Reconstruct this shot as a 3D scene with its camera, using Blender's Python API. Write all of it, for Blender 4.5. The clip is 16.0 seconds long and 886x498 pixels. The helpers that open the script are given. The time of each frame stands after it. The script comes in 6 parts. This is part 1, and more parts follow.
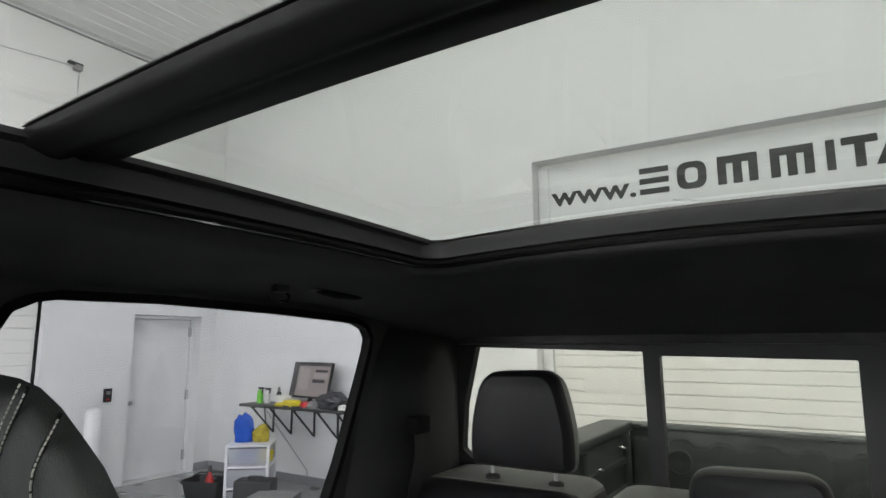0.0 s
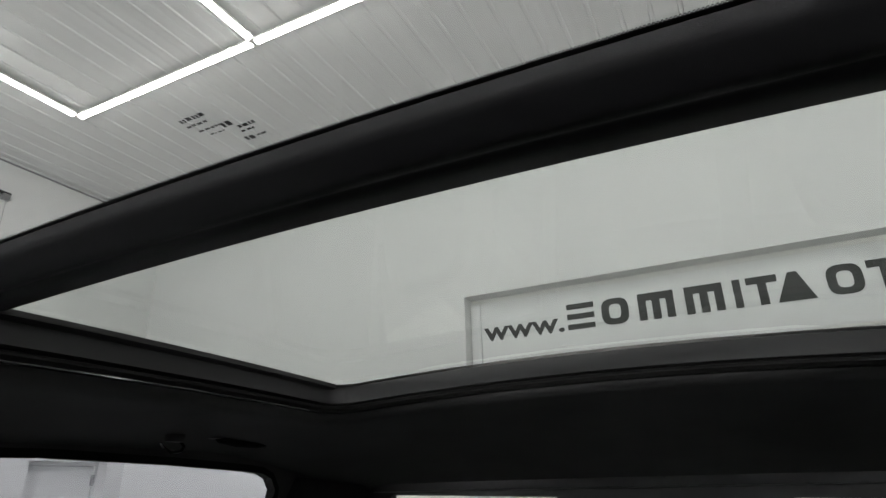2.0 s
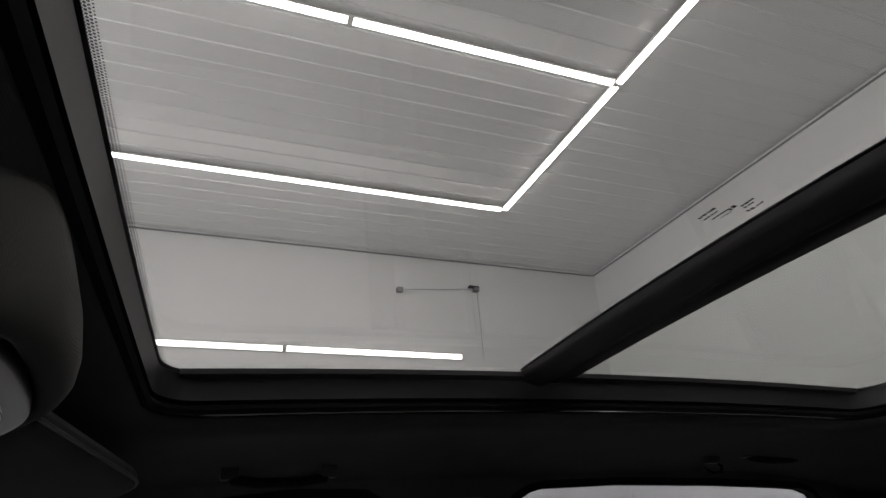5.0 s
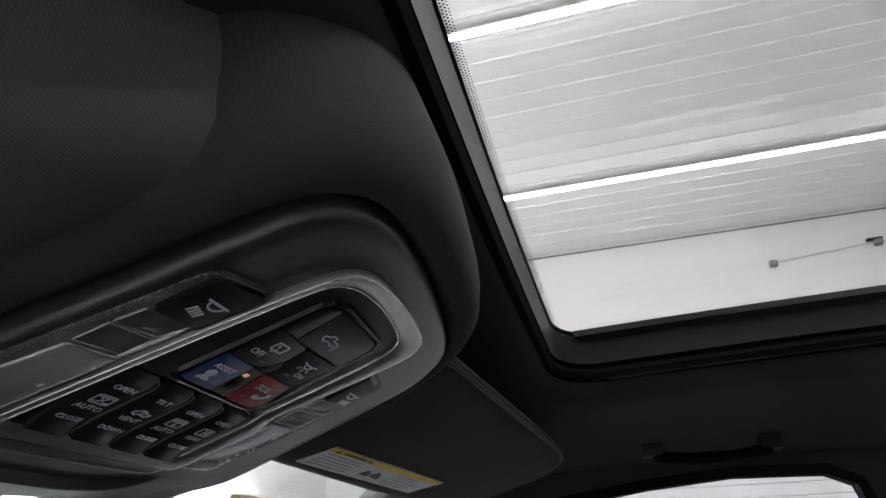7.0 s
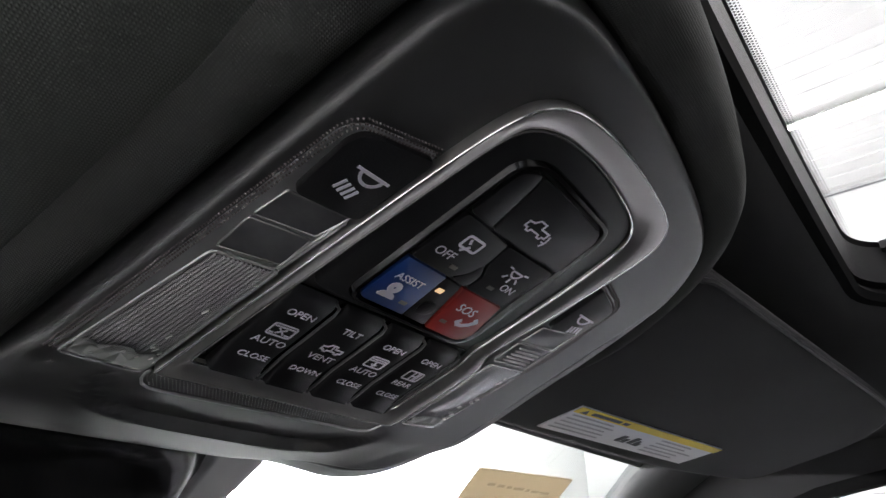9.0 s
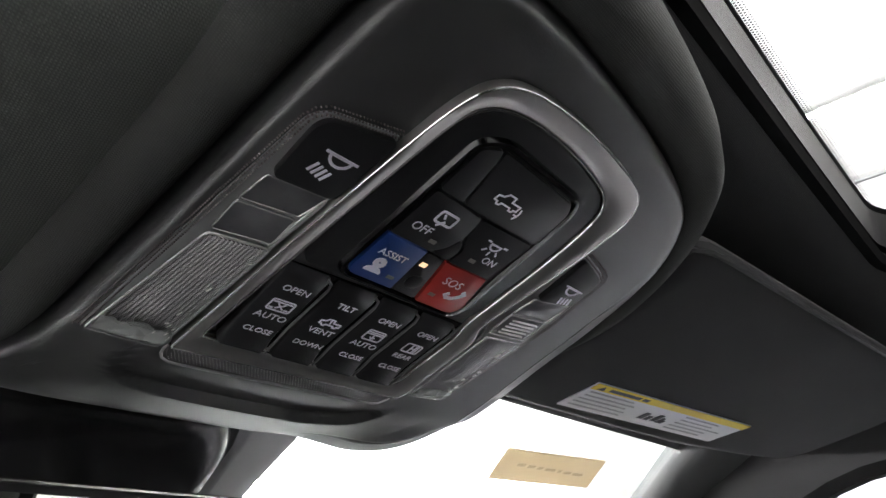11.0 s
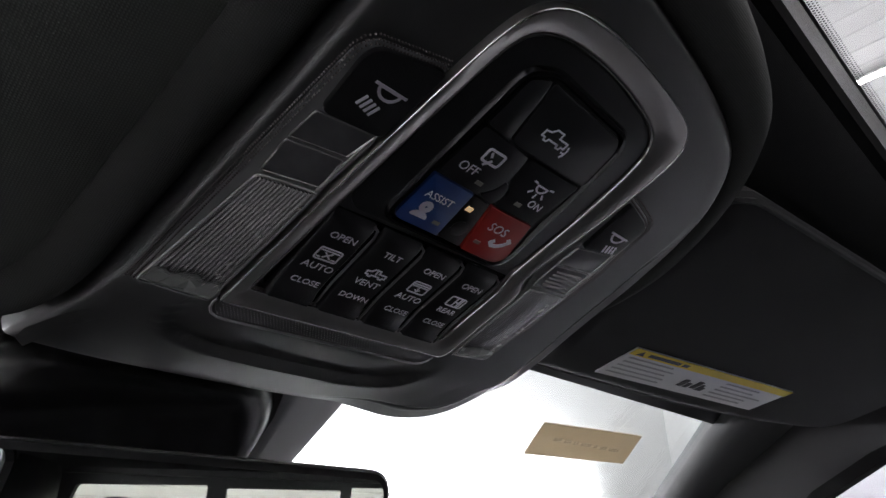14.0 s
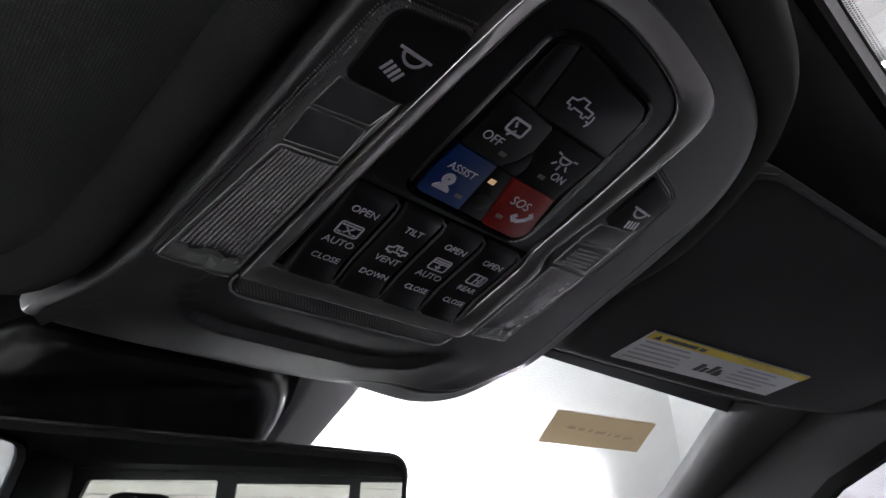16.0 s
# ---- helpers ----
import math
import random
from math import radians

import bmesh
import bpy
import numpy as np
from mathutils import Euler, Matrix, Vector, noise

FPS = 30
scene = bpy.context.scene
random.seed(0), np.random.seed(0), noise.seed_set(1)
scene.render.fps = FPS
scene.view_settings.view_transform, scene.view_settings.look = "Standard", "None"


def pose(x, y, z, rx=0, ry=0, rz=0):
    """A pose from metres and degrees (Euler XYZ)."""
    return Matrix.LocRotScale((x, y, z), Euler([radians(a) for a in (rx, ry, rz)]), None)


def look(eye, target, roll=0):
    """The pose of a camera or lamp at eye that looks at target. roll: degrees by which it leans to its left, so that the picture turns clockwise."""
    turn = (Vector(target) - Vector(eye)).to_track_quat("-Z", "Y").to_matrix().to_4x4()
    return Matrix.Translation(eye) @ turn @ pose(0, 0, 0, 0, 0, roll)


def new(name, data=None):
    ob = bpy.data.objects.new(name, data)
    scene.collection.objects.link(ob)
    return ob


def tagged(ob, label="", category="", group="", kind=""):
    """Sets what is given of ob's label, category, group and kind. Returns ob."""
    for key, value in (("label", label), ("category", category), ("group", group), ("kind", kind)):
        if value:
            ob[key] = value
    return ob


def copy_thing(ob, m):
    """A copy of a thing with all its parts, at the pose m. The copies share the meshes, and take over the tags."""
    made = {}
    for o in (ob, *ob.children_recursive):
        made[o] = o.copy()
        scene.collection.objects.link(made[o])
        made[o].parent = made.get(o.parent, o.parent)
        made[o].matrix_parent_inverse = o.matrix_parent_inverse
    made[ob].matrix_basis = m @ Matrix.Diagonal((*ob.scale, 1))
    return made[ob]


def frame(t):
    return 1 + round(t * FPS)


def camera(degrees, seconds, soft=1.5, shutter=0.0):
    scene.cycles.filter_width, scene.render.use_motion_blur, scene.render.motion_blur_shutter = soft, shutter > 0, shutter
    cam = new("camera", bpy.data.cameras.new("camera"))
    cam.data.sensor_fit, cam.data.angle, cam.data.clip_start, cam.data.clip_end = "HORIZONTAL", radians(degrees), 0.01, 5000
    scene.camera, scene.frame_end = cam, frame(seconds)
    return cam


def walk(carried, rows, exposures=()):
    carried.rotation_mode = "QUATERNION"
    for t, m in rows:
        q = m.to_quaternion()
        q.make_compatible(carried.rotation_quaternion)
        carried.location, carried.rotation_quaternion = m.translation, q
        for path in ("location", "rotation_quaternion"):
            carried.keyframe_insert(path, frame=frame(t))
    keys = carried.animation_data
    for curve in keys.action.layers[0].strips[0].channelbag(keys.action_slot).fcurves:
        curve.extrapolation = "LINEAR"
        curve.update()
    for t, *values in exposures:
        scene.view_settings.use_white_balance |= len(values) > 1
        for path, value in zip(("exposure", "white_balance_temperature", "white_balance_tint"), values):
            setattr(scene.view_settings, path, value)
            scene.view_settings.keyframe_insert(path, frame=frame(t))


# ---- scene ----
cam = camera(73.6, 16.0)
PATH = [
    (0, (-0.2255, 0.3616, 1.6830), (0.8324, -1.3070, 1.9938), -0.21),
    (0.5, (-0.2153, 0.3407, 1.6880), (0.7301, -1.3735, 2.0974), -0.36),
    (1, (-0.2734, 0.3491, 1.7006), (0.6132, -1.3756, 2.1899), -0.83),
    (1.5, (-0.2960, 0.3644, 1.6994), (0.5485, -1.3295, 2.3457), -1.10),
    (2, (-0.3023, 0.3669, 1.6969), (0.5175, -1.3028, 2.4318), -1.46),
    (2.5, (-0.3242, 0.4056, 1.6865), (0.4807, -1.2530, 2.4618), -1.86),
    (3, (-0.3321, 0.4181, 1.6900), (0.5043, -1.2150, 2.4856), -2.56),
    (3.5, (-0.3387, 0.4461, 1.6966), (0.6972, -1.0596, 2.5089), -3.44),
    (4, (-0.3621, 0.4905, 1.6911), (0.9023, -0.8181, 2.5212), -3.51),
    (4.5, (-0.3712, 0.5210, 1.6802), (1.1238, -0.4987, 2.5319), -4.38),
    (5, (-0.3619, 0.5412, 1.6715), (1.3044, -0.1327, 2.5487), -3.60),
    (5.2, (-0.3706, 0.5564, 1.6568), (1.3361, 0.0060, 2.5425), -3.90),
    (7.3, (-0.214, 0.571, 1.638), (1.444, 1.16, 2.59), -1.0),
    (7.5, (-0.199, 0.581, 1.639), (1.423, 1.276, 2.581), -0.5),
    (8, (-0.178, 0.597, 1.639), (1.337, 1.498, 2.585), -0.0),
    (8.5, (-0.163, 0.6, 1.635), (1.278, 1.616, 2.579), 0.2),
    (9, (-0.158, 0.599, 1.633), (1.226, 1.693, 2.576), 0.2),
    (9.2, (-0.153, 0.594, 1.637), (1.217, 1.732, 2.546), 0.6),
    (11.3, (-0.149, 0.573, 1.612), (1.132, 1.795, 2.542), 0.1),
    (11.5, (-0.144, 0.578, 1.607), (1.135, 1.801, 2.538), -0.2),
    (12, (-0.145, 0.585, 1.599), (1.122, 1.825, 2.526), -0.1),
    (12.5, (-0.142, 0.59, 1.596), (1.12, 1.838, 2.519), -0.2),
    (13, (-0.143, 0.591, 1.594), (1.113, 1.846, 2.515), -0.3),
    (13.5, (-0.145, 0.588, 1.6), (1.106, 1.849, 2.519), -0.6),
    (14, (-0.15, 0.589, 1.602), (1.099, 1.854, 2.518), -0.7),
    (14.5, (-0.149, 0.592, 1.601), (1.095, 1.863, 2.516), -0.7),
    (15, (-0.149, 0.591, 1.601), (1.095, 1.864, 2.514), -0.9),
    (15.5, (-0.15, 0.592, 1.601), (1.094, 1.867, 2.511), -1.0),
    (16, (-0.15, 0.599, 1.596), (1.091, 1.88, 2.501), -1.0),
]
EXPOSURES = [(0, -0.54, 6500, 11), (2.5, -0.9, 6500, 13), (3.5, -1.08, 6600, 15), (5, -1.5, 6650, 18), (6.2, -0.8, 6450, 20), (7.3, -0.4, 6400, 20), (9, 0.42, 6400, 18),
             (12, 0.86, 6500, 16), (12.6, 0.42, 6500, 16), (13.0, -0.12, 6500, 17), (13.6, -0.36, 6300, 20), (16, -0.42, 6300, 21)]
walk(cam, [(t, look(eye, target, roll)) for t, eye, target, roll in PATH], EXPOSURES)

# ---------------------------------------------------------------- light
world = bpy.data.worlds.new("world")
scene.world = world
world.use_nodes = True
world.node_tree.nodes["Background"].inputs[0].default_value = (0.75, 0.8, 0.85, 1)
world.node_tree.nodes["Background"].inputs[1].default_value = 0.02
TUBE_POWER = 48.0          # ceiling tubes
WALL_TUBE_POWER = 16.0     # tubes on the side wall
FRONT_TUBE_POWER = 330.0    # tubes on the wall ahead of the truck


# ---------------------------------------------------------------- materials
def node_mat(name):
    m = bpy.data.materials.new(name)
    m.use_nodes = True
    nt = m.node_tree
    return m, nt, nt.nodes, nt.links, nt.nodes["Principled BSDF"]


def mat(name, color, rough=0.5, metal=0.0, spec=0.5, var=0.12, vscale=3.0, grain=0.0, gscale=400.0,
        bump=0.0, bscale=300.0, rvar=0.0, coat=0.0, tint=None):
    """A surface with stains at one scale, grain at another and a fine relief."""
    m, nt, n, l, p = node_mat(name)
    tc = n.new("ShaderNodeTexCoord")
    big = n.new("ShaderNodeTexNoise")
    big.inputs["Scale"].default_value = vscale
    big.inputs["Detail"].default_value = 5
    l.new(tc.outputs["Object"], big.inputs["Vector"])
    mix = n.new("ShaderNodeMix")
    mix.data_type = "RGBA"
    dark = tint or tuple(c * (1 - var) for c in color)
    light = tuple(min(1, c * (1 + var)) for c in color)
    mix.inputs["A"].default_value = (*dark, 1)
    mix.inputs["B"].default_value = (*light, 1)
    l.new(big.outputs["Fac"], mix.inputs["Factor"])
    out = mix.outputs["Result"]
    fine = n.new("ShaderNodeTexNoise")
    fine.inputs["Scale"].default_value = gscale
    fine.inputs["Detail"].default_value = 3
    l.new(tc.outputs["Object"], fine.inputs["Vector"])
    if grain:
        ramp = n.new("ShaderNodeMapRange")
        ramp.inputs[3].default_value = 1 - grain
        ramp.inputs[4].default_value = 1 + grain
        l.new(fine.outputs["Fac"], ramp.inputs[0])
        mul = n.new("ShaderNodeVectorMath")
        mul.operation = "MULTIPLY"
        l.new(out, mul.inputs[0])
        l.new(ramp.outputs[0], mul.inputs[1])
        out = mul.outputs[0]
    l.new(out, p.inputs["Base Color"])
    p.inputs["Roughness"].default_value = rough
    p.inputs["Metallic"].default_value = metal
    p.inputs["Specular IOR Level"].default_value = spec
    p.inputs["Coat Weight"].default_value = coat
    if rvar:
        rr = n.new("ShaderNodeMapRange")
        rr.inputs[3].default_value = max(0.02, rough - rvar)
        rr.inputs[4].default_value = min(1, rough + rvar)
        l.new(big.outputs["Fac"], rr.inputs[0])
        l.new(rr.outputs[0], p.inputs["Roughness"])
    if bump:
        b = n.new("ShaderNodeBump")
        b.inputs["Strength"].default_value = bump
        b.inputs["Distance"].default_value = 0.001
        bn = n.new("ShaderNodeTexNoise")
        bn.inputs["Scale"].default_value = bscale
        bn.inputs["Detail"].default_value = 2
        l.new(tc.outputs["Object"], bn.inputs["Vector"])
        l.new(bn.outputs["Fac"], b.inputs["Height"])
        l.new(b.outputs["Normal"], p.inputs["Normal"])
    return m


def cloth_mat(name, color, scale=2600.0):
    """Knitted headliner cloth: fine crossed ribs with a little fuzz."""
    m, nt, n, l, p = node_mat(name)
    tc = n.new("ShaderNodeTexCoord")
    waves = []
    for axis in ("X", "Y"):
        w = n.new("ShaderNodeTexWave")
        w.bands_direction = axis
        w.inputs["Scale"].default_value = scale / 6.283
        w.inputs["Distortion"].default_value = 1.5
        w.inputs["Detail"].default_value = 1
        w.inputs["Detail Scale"].default_value = 2
        l.new(tc.outputs["Object"], w.inputs["Vector"])
        waves.append(w)
    mul = n.new("ShaderNodeMath")
    mul.operation = "MULTIPLY"
    l.new(waves[0].outputs["Fac"], mul.inputs[0])
    l.new(waves[1].outputs["Fac"], mul.inputs[1])
    big = n.new("ShaderNodeTexNoise")
    big.inputs["Scale"].default_value = 7
    l.new(tc.outputs["Object"], big.inputs["Vector"])
    add = n.new("ShaderNodeMath")
    add.operation = "MULTIPLY_ADD"
    l.new(mul.outputs[0], add.inputs[0])
    add.inputs[1].default_value = 0.6
    l.new(big.outputs["Fac"], add.inputs[2])
    mix = n.new("ShaderNodeMix")
    mix.data_type = "RGBA"
    mix.inputs["A"].default_value = (*(c * 0.65 for c in color), 1)
    mix.inputs["B"].default_value = (*(c * 1.3 for c in color), 1)
    l.new(add.outputs[0], mix.inputs["Factor"])
    l.new(mix.outputs["Result"], p.inputs["Base Color"])
    p.inputs["Roughness"].default_value = 0.92
    p.inputs["Specular IOR Level"].default_value = 0.1
    p.inputs["Sheen Weight"].default_value = 0.02
    b = n.new("ShaderNodeBump")
    b.inputs["Strength"].default_value = 0.35
    b.inputs["Distance"].default_value = 0.0004
    l.new(mul.outputs[0], b.inputs["Height"])
    l.new(b.outputs["Normal"], p.inputs["Normal"])
    return m


def glass_mat(name, tint, gloss=0.9, ior=1.5):
    """A thin pane: tinted see-through with a mirror gloss on top."""
    m = bpy.data.materials.new(name)
    m.use_nodes = True
    nt = m.node_tree
    n, l = nt.nodes, nt.links
    n.remove(n["Principled BSDF"])
    t = n.new("ShaderNodeBsdfTransparent")
    t.inputs[0].default_value = (*tint, 1)
    g = n.new("ShaderNodeBsdfGlossy")
    g.inputs[0].default_value = (gloss, gloss, gloss, 1)
    g.inputs["Roughness"].default_value = 0.015
    f = n.new("ShaderNodeLayerWeight")
    f.inputs[0].default_value = 0.5
    pw = n.new("ShaderNodeMath")
    pw.operation = "POWER"
    l.new(f.outputs["Facing"], pw.inputs[0])
    pw.inputs[1].default_value = 5.0
    sc = n.new("ShaderNodeMath")
    sc.operation = "MULTIPLY_ADD"
    f0 = ((ior - 1) / (ior + 1)) ** 2
    l.new(pw.outputs[0], sc.inputs[0])
    sc.inputs[1].default_value = 1 - f0
    sc.inputs[2].default_value = f0
    mx = n.new("ShaderNodeMixShader")
    l.new(sc.outputs[0], mx.inputs[0])
    l.new(t.outputs[0], mx.inputs[1])
    l.new(g.outputs[0], mx.inputs[2])
    l.new(mx.outputs[0], n["Material Output"].inputs[0])
    return m


def glow_mat(name, color, power, base=0.8):
    m, nt, n, l, p = node_mat(name)
    p.inputs["Base Color"].default_value = (base, base, base, 1)
    p.inputs["Emission Color"].default_value = (*color, 1)
    p.inputs["Emission Strength"].default_value = power
    return m


WALL = mat("wall_paint", (0.74, 0.745, 0.74), 0.65, var=0.03, vscale=0.8, bump=0.15, bscale=60, grain=0.015, gscale=90)
PANEL_WHITE = mat("ceiling_steel", (0.70, 0.705, 0.70), 0.11, spec=0.5, var=0.025, vscale=0.35, grain=0.02, gscale=60)
DOOR_WHITE = mat("door_enamel", (0.76, 0.77, 0.77), 0.4, var=0.03, vscale=1.2)
SHUTTER = mat("shutter_enamel", (0.78, 0.775, 0.74), 0.42, var=0.04, vscale=0.7, rvar=0.08)
FLOOR = mat("floor_epoxy", (0.26, 0.265, 0.26), 0.28, var=0.16, vscale=1.1, grain=0.08, gscale=120, rvar=0.08, bump=0.1, bscale=40)
BASE_GREY = mat("skirting_vinyl", (0.24, 0.24, 0.25), 0.5)
LETTER = mat("letter_vinyl", (0.035, 0.037, 0.036), 0.5)
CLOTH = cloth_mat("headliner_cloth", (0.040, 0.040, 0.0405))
# the same lining, paler: light on the collar and bulge is in the colour
CLOTH_LIT = cloth_mat("lit_collar_cloth", (0.060, 0.062, 0.059), 2400)
KNIT_LIT = cloth_mat("lit_lining_knit", (0.110, 0.116, 0.107), 2000)
PLASTIC = mat("black_plastic", (0.12, 0.12, 0.121), 0.36, var=0.15, vscale=9, bump=0.25, bscale=1400, rvar=0.05)
SHELL = mat("dark_cab_plastic", (0.026, 0.026, 0.027), 0.5, spec=0.25, var=0.14, vscale=10, bump=0.3, bscale=1600)
CONSOLE = mat("console_satin_plastic", (0.042, 0.042, 0.043), 0.33, spec=1.0, var=0.12, vscale=9, bump=0.06, bscale=1400, rvar=0.02)
TRIM_GREY = mat("grey_pillar_plastic", (0.10, 0.102, 0.102), 0.55, var=0.1, vscale=8, bump=0.2, bscale=1500)
# pale grey carries the base plate's grazing windshield gloss
COVER_SHEEN = mat("cover_sheen_plastic", (0.26, 0.26, 0.265), 0.4, spec=0.7, var=0.1, vscale=14, bump=0.1, bscale=1500)
GLOSS_BLACK = mat("piano_black", (0.006, 0.006, 0.007), 0.12, var=0.1, vscale=30, rvar=0.03)
BUTTON = mat("button_black", (0.018, 0.018, 0.0195), 0.34, spec=0.25, var=0.15, vscale=40, bump=0.15, bscale=2500)
BAR_BLACK = mat("black_bar_cloth", (0.008, 0.008, 0.009), 0.55, spec=0.25, var=0.15, vscale=9, bump=0.3, bscale=1500)
GLOSS_DARK = mat("dark_satin_plastic", (0.012, 0.012, 0.0125), 0.26, spec=0.6, var=0.12, vscale=14, rvar=0.04)
RUBBER = mat("rubber_seal", (0.007, 0.007, 0.007), 0.85, spec=0.08, var=0.2, vscale=30)
FRIT = mat("black_ceramic_print", (0.006, 0.006, 0.007), 0.35)
CHROME = mat("satin_chrome", (0.50, 0.485, 0.478), 0.36, metal=1.0, var=0.06, vscale=60, rvar=0.05, bump=0.05, bscale=2500)
POLISHED = mat("bright_chrome", (0.7, 0.7, 0.7), 0.12, metal=1.0, var=0.05, vscale=40)
BLUE = mat("blue_button", (0.007, 0.044, 0.21), 0.35, var=0.08, vscale=60)
RED = mat("red_button", (0.33, 0.023, 0.018), 0.35, var=0.08, vscale=60)
LEGEND = mat("legend_print", (0.86, 0.83, 0.92), 0.5, var=0.02)
LED_OFF = mat("dim_indicator", (0.20, 0.20, 0.17), 0.4)
AMBER = glow_mat("amber_indicator", (1.0, 0.62, 0.25), 0.5)
LEATHER = mat("black_leather", (0.010, 0.010, 0.0115), 0.45, spec=0.18, var=0.2, vscale=10, bump=0.55, bscale=520, rvar=0.06)
LEATHER_GREEN = mat("charcoal_leather", (0.0075, 0.0090, 0.0084), 0.5, spec=0.13, var=0.15, vscale=14, bump=0.5, bscale=620, rvar=0.05)
LEATHER_PALE = mat("grey_leather", (0.14, 0.14, 0.13), 0.5, var=0.15, vscale=12, bump=0.4, bscale=600)
THREAD = mat("pale_thread", (0.34, 0.34, 0.30), 0.8)
VISOR_VINYL = cloth_mat("visor_cloth", (0.044, 0.044, 0.045), 3000)
LABEL_WHITE = mat("label_paper", (0.70, 0.70, 0.71), 0.5, var=0.04, vscale=30)
LABEL_YELLOW = mat("label_yellow", (0.75, 0.55, 0.02), 0.5, var=0.05, vscale=30)
LABEL_INK = mat("label_ink", (0.06, 0.06, 0.065), 0.6)
LABEL_GREY = mat("label_grey_ink", (0.42, 0.42, 0.43), 0.6)


def paper_mat(name, color, through_color):
    """Thin paper that lets part of the light through."""
    m = mat(name, color, 0.8, var=0.10, vscale=25, grain=0.06, gscale=500)
    n, l = m.node_tree.nodes, m.node_tree.links
    t = n.new("ShaderNodeBsdfTranslucent")
    t.inputs[0].default_value = (*through_color, 1)
    x = n.new("ShaderNodeMixShader")
    x.inputs[0].default_value = 0.55
    l.new(n["Principled BSDF"].outputs[0], x.inputs[1])
    l.new(t.outputs[0], x.inputs[2])
    l.new(x.outputs[0], n["Material Output"].inputs[0])
    return m


KRAFT = paper_mat("kraft_paper", (0.52, 0.45, 0.34), (0.56, 0.50, 0.39))
FADED_INK = paper_mat("faded_ink", (0.40, 0.33, 0.24), (0.5, 0.42, 0.3))
_n, _l = FADED_INK.node_tree.nodes, FADED_INK.node_tree.links
_n["Mix Shader"].inputs[0].default_value = 0.9
_l.new(_n.new("ShaderNodeBsdfTransparent").outputs[0], _n["Mix Shader"].inputs[2])
BED_LINER = mat("bed_paint", (0.044, 0.050, 0.048), 0.42, var=0.2, vscale=5, bump=0.3, bscale=350)
BODY_PAINT = mat("truck_paint", (0.72, 0.73, 0.72), 0.25, var=0.03, coat=0.5)
STEEL = mat("dull_steel", (0.45, 0.45, 0.46), 0.4, metal=1.0, var=0.1, vscale=10)
BLACK_STEEL = mat("black_bracket_steel", (0.035, 0.035, 0.036), 0.45, var=0.2, vscale=9)
TYRE = mat("tyre_rubber", (0.02, 0.02, 0.02), 0.8, bump=0.3, bscale=200)
CRATE_WHITE = mat("translucent_plastic", (0.68, 0.69, 0.72), 0.35, var=0.06, vscale=6)
CRATE_CLEAR = mat("drawer_milky_plastic", (0.62, 0.64, 0.68), 0.3, var=0.08, vscale=6)
_n, _l = CRATE_CLEAR.node_tree.nodes, CRATE_CLEAR.node_tree.links
_t = _n.new("ShaderNodeBsdfTransparent")
_m = _n.new("ShaderNodeMixShader")
_m.inputs[0].default_value = 0.52
_l.new(_n["Principled BSDF"].outputs[0], _m.inputs[1])
_l.new(_t.outputs[0], _m.inputs[2])
_l.new(_m.outputs[0], _n["Material Output"].inputs[0])
BLUE_CLOTH = mat("blue_towel", (0.012, 0.075, 0.42), 0.9, var=0.3, vscale=18, bump=0.8, bscale=150)
YELLOW_CLOTH = mat("yellow_towel", (0.62, 0.52, 0.03), 0.9, var=0.25, vscale=18, bump=0.8, bscale=150)
OCHRE_CLOTH = mat("ochre_sponge", (0.42, 0.34, 0.04), 0.9, var=0.3, vscale=20)
GREEN_PL = mat("green_plastic", (0.16, 0.62, 0.04), 0.35)
RED_PL = mat("red_plastic", (0.45, 0.02, 0.02), 0.4)
GREY_PL = mat("grey_plastic", (0.22, 0.22, 0.22), 0.5, var=0.2, vscale=8)
WHITE_PL = mat("white_plastic", (0.72, 0.72, 0.68), 0.45)
BLACK_PL = mat("matt_black_plastic", (0.02, 0.02, 0.021), 0.55, var=0.2, vscale=12)
BAG = mat("dark_bag_film", (0.05, 0.05, 0.055), 0.25, var=0.4, vscale=25, bump=0.8, bscale=60)
SCREEN = glow_mat("screen_glow", (0.50, 0.42, 0.38), 0.75, 0.03)
SCREEN_DARK = mat("screen_dark_area", (0.05, 0.045, 0.05), 0.4)
SCREEN_PALE = glow_mat("screen_pale_area", (0.62, 0.54, 0.50), 0.75, 0.03)
GLASS_ROOF = glass_mat("sunroof_glass_tint", (0.62, 0.636, 0.628))
GLASS_REAR_ROOF = glass_mat("fixed_roof_glass_tint", (0.60, 0.633, 0.614), 0.5, 1.5)
GLASS_SIDE = glass_mat("door_glass_tint", (0.82, 0.83, 0.86))
GLASS_FRONT = glass_mat("windshield_glass", (0.90, 0.93, 0.92))
GLASS_BACK = glass_mat("back_glass_tint", (0.86, 0.87, 0.84))
LENS = glass_mat("lamp_lens_plastic", (0.95, 0.95, 0.96), 0.9, 1.6)
LENS_BACK = mat("lamp_reflector", (0.33, 0.33, 0.335), 0.35, metal=0.5, var=0.15, vscale=30, rvar=0.05)
WINDOW_DARK = mat("lamp_window_plastic", (0.13, 0.13, 0.137), 0.1, var=0.6, vscale=70, rvar=0.06)
DIMPLE = mat("strip_plastic", (0.62, 0.62, 0.625), 0.32, metal=0.7, var=0.2, vscale=60)
BEAD = mat("bead_plastic", (0.19, 0.165, 0.165), 0.22, var=0.3, vscale=80)
LENS_RIB = mat("lens_rib_plastic", (0.60, 0.59, 0.59), 0.24, metal=0.7, var=0.08, vscale=30)
